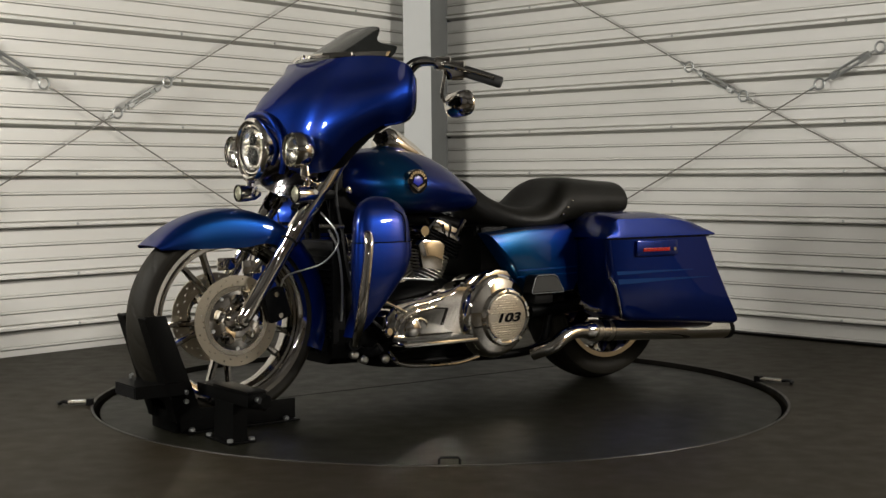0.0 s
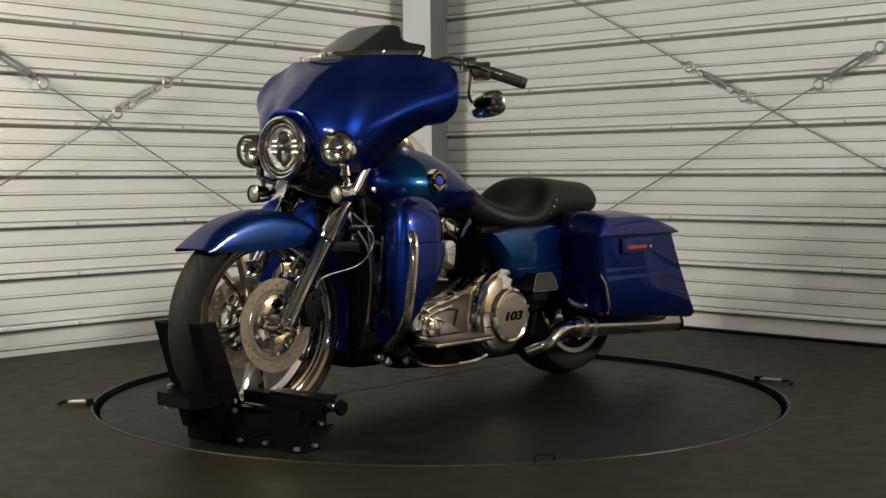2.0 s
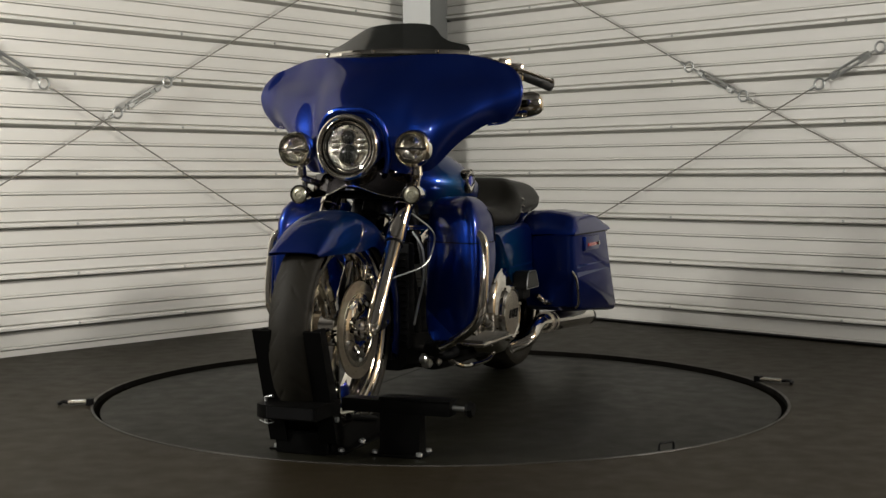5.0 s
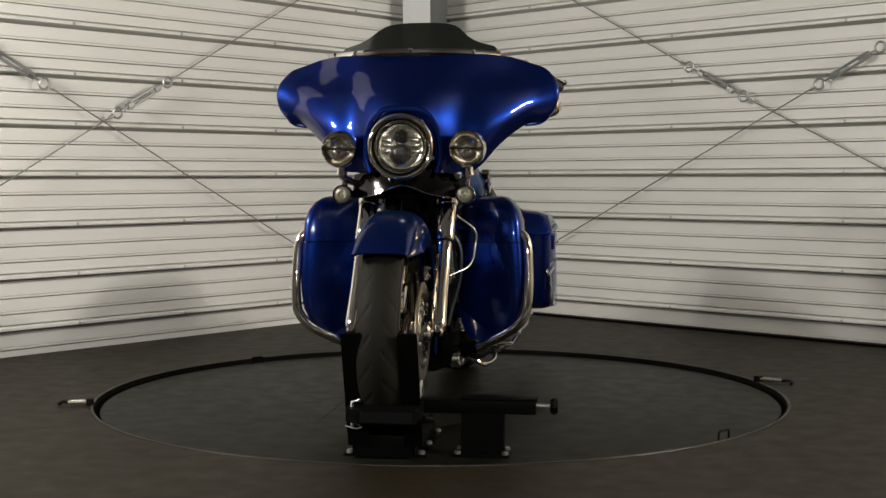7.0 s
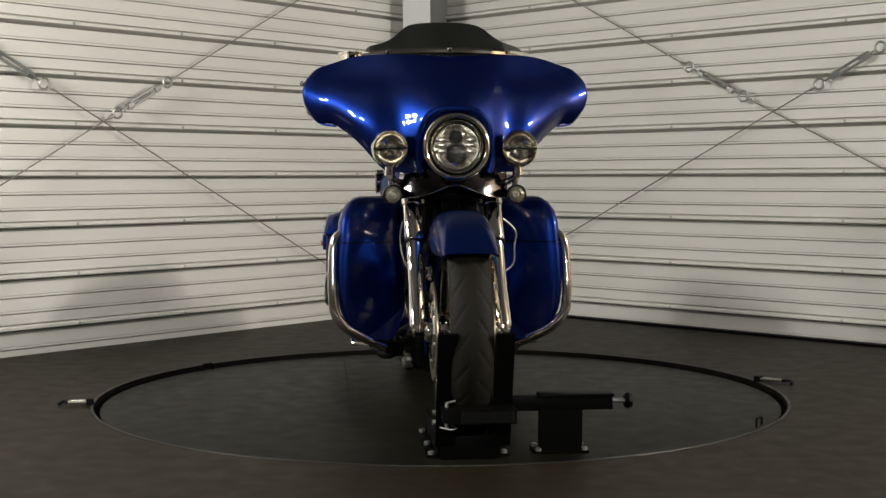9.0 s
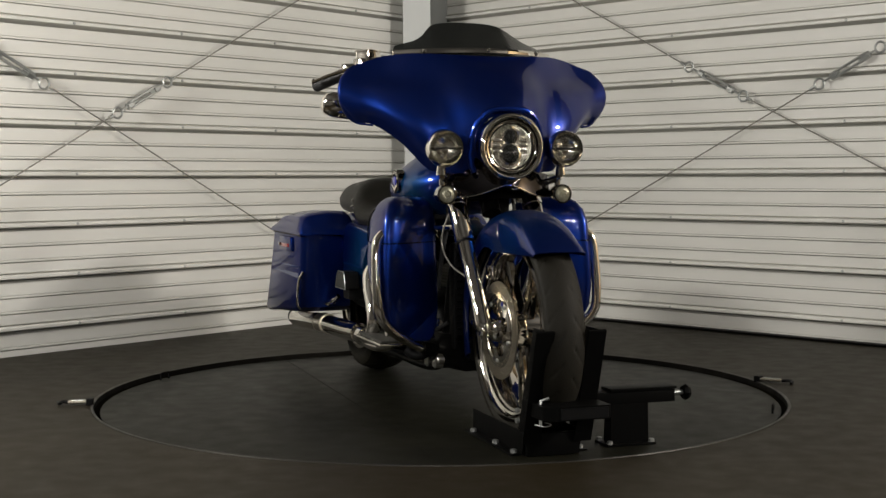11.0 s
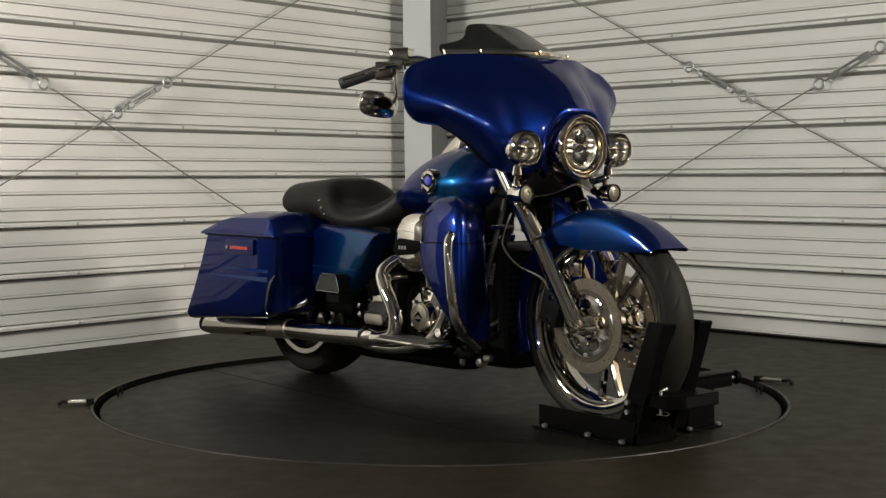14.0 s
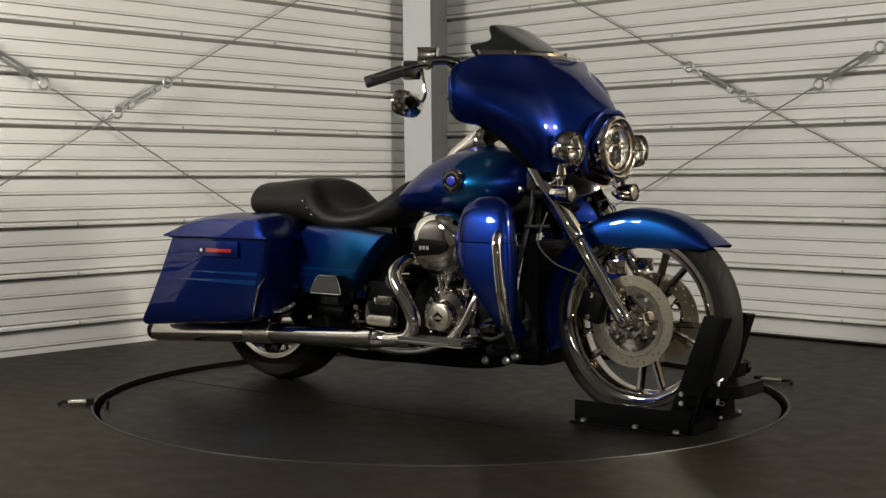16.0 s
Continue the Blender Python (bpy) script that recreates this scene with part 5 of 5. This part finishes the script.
def leg_shield(bike, s):
    """Lower fairing: a glovebox cap over a tapering shield, with the chrome guard bar before it."""
    def ring(z, x0, x1, y0, y1, p=4.0, n=40):
        out = []
        xc, yc, hx, hy = (x0 + x1) / 2, (y0 + y1) / 2, (x1 - x0) / 2, (y1 - y0) / 2
        for i in range(n):
            t = 2 * math.pi * i / n
            x = xc + hx * math.copysign(abs(math.cos(t)) ** (2 / p), math.cos(t))
            y = yc + hy * math.copysign(abs(math.sin(t)) ** (2 / p), math.sin(t))
            x -= 0.6 * max(0.0, 0.365 - y) * (x - x0) / (x1 - x0)      # the front face sweeps back towards the frame
            out.append(Vector((x, s * y, z)))
        return out
    low = [(0.602, 0.352, 0.612, 0.142, 0.376), (0.56, 0.352, 0.614, 0.142, 0.380), (0.50, 0.378, 0.614, 0.142, 0.382), (0.44, 0.430, 0.612, 0.144, 0.379), (0.38, 0.478, 0.608, 0.150, 0.368),
           (0.33, 0.512, 0.602, 0.160, 0.344), (0.295, 0.535, 0.595, 0.176, 0.305), (0.278, 0.55, 0.585, 0.195, 0.27)]
    shield = part("leg_shield", loft([ring(*q) for q in low]), BLUE, bike, "deep blue lower fairing leg shield", smooth=50)
    cap = [(0.606, 0.354, 0.610, 0.144, 0.374), (0.67, 0.360, 0.607, 0.146, 0.370), (0.71, 0.372, 0.598, 0.152, 0.358), (0.736, 0.392, 0.580, 0.166, 0.340), (0.752, 0.420, 0.552, 0.190, 0.318), (0.757, 0.455, 0.52, 0.220, 0.298)]
    part("glovebox", loft([ring(*q) for q in cap]), BLUE, shield, "rounded blue glovebox cap", smooth=60)
    part("seam", loft([ring(z, 0.36, 0.606, 0.149, 0.367) for z in (0.600, 0.608)]), BLACK, shield)
    part("door_seam", tube([(0.404, s * 0.372, 0.606), (0.404, s * 0.3705, 0.66), (0.410, s * 0.362, 0.695), (0.440, s * 0.356, 0.713)], 0.0022, 6, 16), BLACK, shield)
    bar = part("engine_guard", tube([(0.545, s * 0.330, 0.634), (0.553, s * 0.366, 0.630), (0.560, s * 0.385, 0.600), (0.572, s * 0.391, 0.52), (0.585, s * 0.391, 0.43), (0.588, s * 0.381, 0.368), (0.575, s * 0.345, 0.322), (0.545, s * 0.285, 0.284), (0.50, s * 0.20, 0.245), (0.46, s * 0.12, 0.23)], 0.0165, 18, 60), CHROME, bike, "chrome engine guard bar")
    part("guard_clamp", tube([(0.508, s * 0.215, 0.25), (0.482, s * 0.16, 0.238)], 0.022, 14), BLACK, bar)
    part("guard_strut", tube([(0.52, s * 0.17, 0.652), (0.60, s * 0.135, 0.655)], 0.008, 10), CHROME, bar)
    return shield


def controls(bike):
    """Pedals, levers, hoses and cables about the engine."""
    part("shift_lever", tube([(0.36, 0.20, 0.262), (0.40, 0.26, 0.275), (0.43, 0.275, 0.292), (0.43, 0.315, 0.296)], [0.008, 0.008, 0.008, 0.012], 10, 18), CHROME, bike, "chrome shift lever")
    part("brake_pedal", tube([(0.22, -0.18, 0.235), (0.33, -0.25, 0.262), (0.40, -0.27, 0.292), (0.405, -0.31, 0.296)], [0.009, 0.009, 0.010, 0.016], 10, 18), CHROME, bike, "chrome brake pedal")
    part("clutch_cable", tube([(0.33, 0.10, 1.00), (0.50, 0.10, 0.82), (0.50, 0.13, 0.62), (0.47, 0.15, 0.42), (0.38, 0.17, 0.30), (0.20, 0.15, 0.22)], 0.006, 8, 40), GRIP, bike, "black clutch cable")
    part("speed_cable", tube([(0.56, 0.135, 0.64), (0.545, 0.165, 0.58), (0.525, 0.160, 0.48), (0.505, 0.130, 0.38), (0.50, 0.115, 0.32)], 0.0042, 8, 30), ZINC, bike, "grey sheathed cable beside the frame")
    part("wiring_loom", tube([(0.40, -0.08, 0.95), (0.50, -0.09, 0.78), (0.49, -0.13, 0.60), (0.45, -0.14, 0.44)], 0.009, 8, 30), GRIP, bike, "black wiring loom")
    part("oil_line", tube([(0.50, -0.12, 0.33), (0.46, -0.17, 0.29), (0.38, -0.16, 0.255), (0.30, -0.14, 0.26)], 0.007, 8, 24), GRIP, bike, "black oil line")
    part("spark_lead", tube([(0.155, 0.12, 0.60), (0.10, 0.135, 0.665), (0.03, 0.12, 0.645), (0.02, 0.10, 0.60)], 0.0045, 8, 24), GRIP, bike, "black spark plug lead")
    part("spark_lead", tube([(0.22, -0.10, 0.68), (0.30, -0.13, 0.665), (0.33, -0.12, 0.62)], 0.0045, 8, 20), GRIP, bike, "black spark plug lead")
    part("regulator", box(0.515, 0.555, -0.07, 0.07, 0.205, 0.275, 0.006), SATIN, bike, "black finned regulator")
    for k in range(7):
        part("regulator_fin", box(0.555, 0.566, -0.066 + 0.02 * k, -0.060 + 0.02 * k, 0.21, 0.27, 0.001), SATIN, bike)
    for s in (1, -1):
        part("fork_bolt", tube([(0.60, s * 0.10, 0.735), (0.60, s * 0.10, 0.765)], 0.014, 10), CHROME, bike)
        part("steering_stop", box(0.50, 0.56, s * 0.05 - 0.02, s * 0.05 + 0.02, 0.74, 0.80, 0.006), BLACK, bike)
        part("tank_bolt", lathe([(s * 0.10, 0.014), (s * 0.125, 0.014), (s * 0.13, 0.0)], 10, "y", (0.47, 0, 0.775)), CHROME, bike)
        part("frame_cover", box(0.40, 0.52, min(s * 0.06, s * 0.10), max(s * 0.06, s * 0.10), 0.62, 0.84, 0.02), BLACK, bike, "black frame side cover")
        part("highway_mount", tube([(0.46, s * 0.15, 0.225), (0.44, s * 0.215, 0.215), (0.42, s * 0.24, 0.235)], [0.012, 0.016, 0.018], 12, 14), SATIN, bike)


def motorcycle():
    bike = empty("motorcycle", "deep blue metallic touring motorcycle with chrome trim in a wheel chock", "motorcycle")
    front_wheel(bike)
    rear_wheel(bike)
    fender_front(bike)
    forks(bike)
    nacelle_skirt(bike)
    headlight(bike)
    fairing(bike)
    windshield(bike)
    handlebar(bike)
    tank(bike)
    seat(bike)
    engine(bike)
    frame_parts(bike)
    controls(bike)
    for s in (1, -1):
        passing_lamp(bike, s)
        side_cover(bike, s)
        saddlebag(bike, s)
        muffler(bike, s)
        leg_shield(bike, s)
    return bike


# ---------------------------------------------------------------- wheel chock, bolted to the turntable
def wheel_chock():
    ob = empty("wheel_chock", "black steel wheel chock bolted round the front tyre", "wheel chock")
    for s in (1, -1):
        part("side_plate", plate([(0.675, 0.002), (1.10, 0.002), (1.115, 0.075), (0.675, 0.075)], s * 0.088, s * 0.094, 0.0015), BLACK, ob)
        part("foot_flange", box(0.675, 1.09, min(s * 0.094, s * 0.125), max(s * 0.094, s * 0.125), 0.001, 0.007, 0.001), BLACK, ob)
        web = [(1.02, 0.04), (1.125, 0.04), (1.232, 0.38), (1.222, 0.388), (1.15, 0.388)]
        inner, outer = (0.064, 0.120) if s > 0 else (0.044, 0.102)
        part("upright_web", plate(web, s * (outer - 0.030), s * (outer - 0.024), 0.0015), BLACK, ob)
        part("upright_flange", loft([[(x, s * y, z) for x, z in ((1.118, 0.04), (1.126, 0.04), (1.233, 0.382), (1.225, 0.386))] for y in (inner, outer)]), BLACK, ob)
        for x in (0.72, 0.92, 1.07):
            part("bolt", lathe([(0.007, 0.011), (0.015, 0.011), (0.018, 0.006), (0.018, 0.0)], 8, "z", (x, s * 0.108, 0)), ZINC, ob)
        for z in (0.105, 0.135):
            part("plate_bolt", lathe([(s * 0.096, 0.008), (s * 0.106, 0.008), (s * 0.106, 0.0)], 8, "y", (1.085, 0, z)), ZINC, ob)
    part("tread_plate", box(0.72, 1.10, -0.086, 0.086, 0.002, 0.008, 0.001), BLACK, ob)
    outline = ((1.10, -0.088), (1.232, -0.088), (1.240, -0.084), (1.262, -0.053), (1.265, -0.045), (1.265, 0.115), (1.260, 0.120), (1.10, 0.120))
    bar = part("cross_bar", loft([[(x, y, z) for x, y in outline] for z in (0.130, 0.170)]), BLACK, ob)
    part("bar_cap", loft([[(x, y, z) for x, y in ((1.2655, -0.040), (1.2685, -0.036), (1.2685, 0.108), (1.2655, 0.112))] for z in (0.134, 0.166)]), SATIN, bar)
    part("front_plate", box(1.105, 1.122, -0.085, 0.085, 0.002, 0.07, 0.003), BLACK, ob)
    part("hitch_pin", tube([(1.20, -0.075, 0.108), (1.20, -0.075, 0.182), (1.203, -0.050, 0.187)], 0.005, 8), ZINC, ob)
    part("pin_clip", tube([(1.203, -0.095, 0.113), (1.213, -0.065, 0.107), (1.208, -0.045, 0.111), (1.203, -0.065, 0.118)], 0.0018, 6, 14), ZINC, ob)
    # side arm on its post, with the clamp screw
    part("arm", box(0.985, 1.045, 0.098, 0.446, 0.126, 0.166, 0.003), BLACK, ob)
    part("arm_cap", box(0.980, 1.050, 0.222, 0.450, 0.166, 0.176, 0.003), BLACK, ob)
    part("post", loft([[(x, y, z) for x, y in ((1.0 - a, 0.225 - a * 0.4), (1.045 + a, 0.225 - a * 0.4), (1.045 + a, 0.352), (1.0 - a, 0.352))] for z, a in ((0.002, 0.004), (0.127, 0.0))]), BLACK, ob)
    part("post_foot", box(0.975, 1.07, 0.202, 0.368, 0.001, 0.008, 0.001), BLACK, ob)
    for x in (0.985, 1.06):
        for y in (0.214, 0.356):
            part("bolt", lathe([(0.008, 0.010), (0.016, 0.010), (0.018, 0.006), (0.018, 0.0)], 8, "z", (x, y, 0)), ZINC, ob)
    part("clamp_screw", tube([(1.015, 0.440, 0.150), (1.015, 0.492, 0.148)], 0.007, 12), ZINC, ob)
    part("knob", tube([(1.015, 0.488, 0.148), (1.015, 0.499, 0.148), (1.015, 0.510, 0.148)], [0.020, 0.026, 0.020], 8), BLACK, ob)
    part("diagonal_brace", tube([(1.0, 0.10, 0.10), (0.80, 0.10, 0.06)], 0.010, 10), BLACK, ob)
    return ob


def turntable():
    bm = lathe([(-0.09, 0.0), (-0.09, DISC_R - 0.05), (-0.004, DISC_R), (-0.001, DISC_R - 0.003), (0.0, DISC_R - 0.006), (0.0, 0.0)], 180, "z")
    ob = tagged(new("turntable", mesh_of("turntable", bm, DISC)), "dark round motorised turntable set into the floor", "turntable")
    for x, y in ((0.704, 0.998), (-0.79, -0.935)):
        a = math.atan2(y, x)
        t = Vector((-math.sin(a), math.cos(a), 0))
        p = Vector((x, y, 0))
        pts = [p - t * 0.03 + Vector((0, 0, -0.002)), p - t * 0.03 + Vector((0, 0, 0.022)), p - t * 0.024 + Vector((0, 0, 0.028)), p + t * 0.024 + Vector((0, 0, 0.028)), p + t * 0.03 + Vector((0, 0, 0.022)), p + t * 0.03 + Vector((0, 0, -0.002))]
        part("pull_handle", tube(pts, 0.004, 8), SATIN, ob, "small dark pull handle")
    # seam of the two deck halves
    part("deck_seam", box(-1.2, 0.62, -0.345, -0.342, -0.001, 0.0012), BLACK, ob)
    return ob


def floor_latch(x0, y0, x1, y1):
    """A sprung latch lying on the floor at the pit's edge."""
    ob = empty("floor_latch", "small bright steel spring latch on the floor at the turntable's edge", "latch", group="floor latches")
    a, b = Vector((x0, y0, LIP)), Vector((x1, y1, LIP))
    d = (b - a).normalized()
    n = Vector((-d.y, d.x, 0))
    up = Vector((0, 0, 1))
    ln = (b - a).length
    for k in (-1, 1):
        part("rod", tube([a + d * ln * 0.10 + n * 0.012 * k + up * 0.012, a + d * ln * 0.72 + n * 0.012 * k + up * 0.012], 0.005, 8), STEEL, ob)
    coil = [a + d * (ln * (0.15 + 0.5 * i / 60)) + n * 0.008 * math.cos(i * 0.9) + up * (0.012 + 0.008 * math.sin(i * 0.9)) for i in range(61)]
    part("spring", tube(coil, 0.0018, 6), ZINC, ob)
    part("block", moved(box(-0.012, 0.012, -0.02, 0.02, 0.0, 0.024, 0.003), Matrix.Translation(a) @ pose(0, 0, 0, 0, 0, math.degrees(math.atan2(d.y, d.x)))), SATIN, ob)
    part("hook", tube([a + d * ln * 0.72 + up * 0.012, a + d * ln * 0.9 + up * 0.014, b + n * 0.012 + up * 0.010, b + d * 0.01 - n * 0.03 + up * 0.008], 0.006, 8, 16), SATIN, ob)
    return ob


# ---------------------------------------------------------------- crossed brace cables before the walls
def brace_cable(along, inward, a, b, rings, hang, label):
    """A wire rope from a to b (along the wall, height), broken by a turnbuckle between two eyes."""
    ob = empty("brace_cable", label, "cable", group="wall brace cables")
    def at(s, z, d=hang):
        return CORNER + along * s + inward * d + Vector((0, 0, z))
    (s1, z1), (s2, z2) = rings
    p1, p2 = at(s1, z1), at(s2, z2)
    d = (p2 - p1).normalized()
    side = inward.cross(d).normalized()
    ends = sorted(((at(*a), (at(*a) - p1).length), (at(*b), (at(*b) - p1).length)), key=lambda e: e[1])
    near, far = ends[0][0], ends[1][0]
    if (near - p1).dot(d) > 0:
        near, far = far, near
    part("wire_rope", tube([near, p1 - d * 0.022], 0.0034, 8), WIRE, ob)
    part("wire_rope", tube([p2 + d * 0.022, far], 0.0034, 8), WIRE, ob)
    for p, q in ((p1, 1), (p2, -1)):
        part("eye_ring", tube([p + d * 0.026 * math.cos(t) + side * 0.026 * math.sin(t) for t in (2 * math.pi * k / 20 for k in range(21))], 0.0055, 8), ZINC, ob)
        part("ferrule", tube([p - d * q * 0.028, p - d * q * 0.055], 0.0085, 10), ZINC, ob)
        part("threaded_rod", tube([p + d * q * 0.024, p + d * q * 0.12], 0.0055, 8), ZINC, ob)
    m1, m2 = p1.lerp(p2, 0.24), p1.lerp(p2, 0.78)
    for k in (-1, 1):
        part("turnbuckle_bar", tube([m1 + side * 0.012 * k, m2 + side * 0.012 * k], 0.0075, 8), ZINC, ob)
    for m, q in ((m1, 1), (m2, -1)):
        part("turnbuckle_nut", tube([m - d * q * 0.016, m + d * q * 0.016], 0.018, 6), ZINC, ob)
    return ob


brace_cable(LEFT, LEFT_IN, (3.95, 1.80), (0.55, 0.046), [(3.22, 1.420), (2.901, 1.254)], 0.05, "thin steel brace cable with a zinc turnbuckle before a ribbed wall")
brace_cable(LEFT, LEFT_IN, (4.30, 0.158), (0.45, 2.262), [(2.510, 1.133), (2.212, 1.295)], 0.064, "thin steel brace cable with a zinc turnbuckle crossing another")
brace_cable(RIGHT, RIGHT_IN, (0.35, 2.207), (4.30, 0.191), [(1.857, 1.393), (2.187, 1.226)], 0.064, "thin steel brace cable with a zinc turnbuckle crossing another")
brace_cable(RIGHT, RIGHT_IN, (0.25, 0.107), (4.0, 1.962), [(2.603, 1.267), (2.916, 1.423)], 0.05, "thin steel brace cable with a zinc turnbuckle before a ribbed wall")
floor_latch(-1.262, -0.245, -1.365, -0.262)
floor_latch(1.262, 0.250, 1.372, 0.170)

DECK = -0.009   # the deck lies a little under the floor
disc = turntable()
chock = wheel_chock()
bike = motorcycle()


def motions():
    turn, shifted, sunk = [], [], []
    for k in range(17):
        m = pose(0, 0, 0, 0, 0, START_DEG + DEG_PER_S * k)
        turn.append((float(k), pose(0, 0, DECK) @ m))
        shifted.append((float(k), m @ pose(0, SIDE_SHIFT, 0)))
        sunk.append((float(k), pose(0, 0, DECK) @ m @ pose(0, SIDE_SHIFT, 0)))
    walk(disc, turn)
    walk(chock, sunk)
    walk(bike, shifted)


motions()
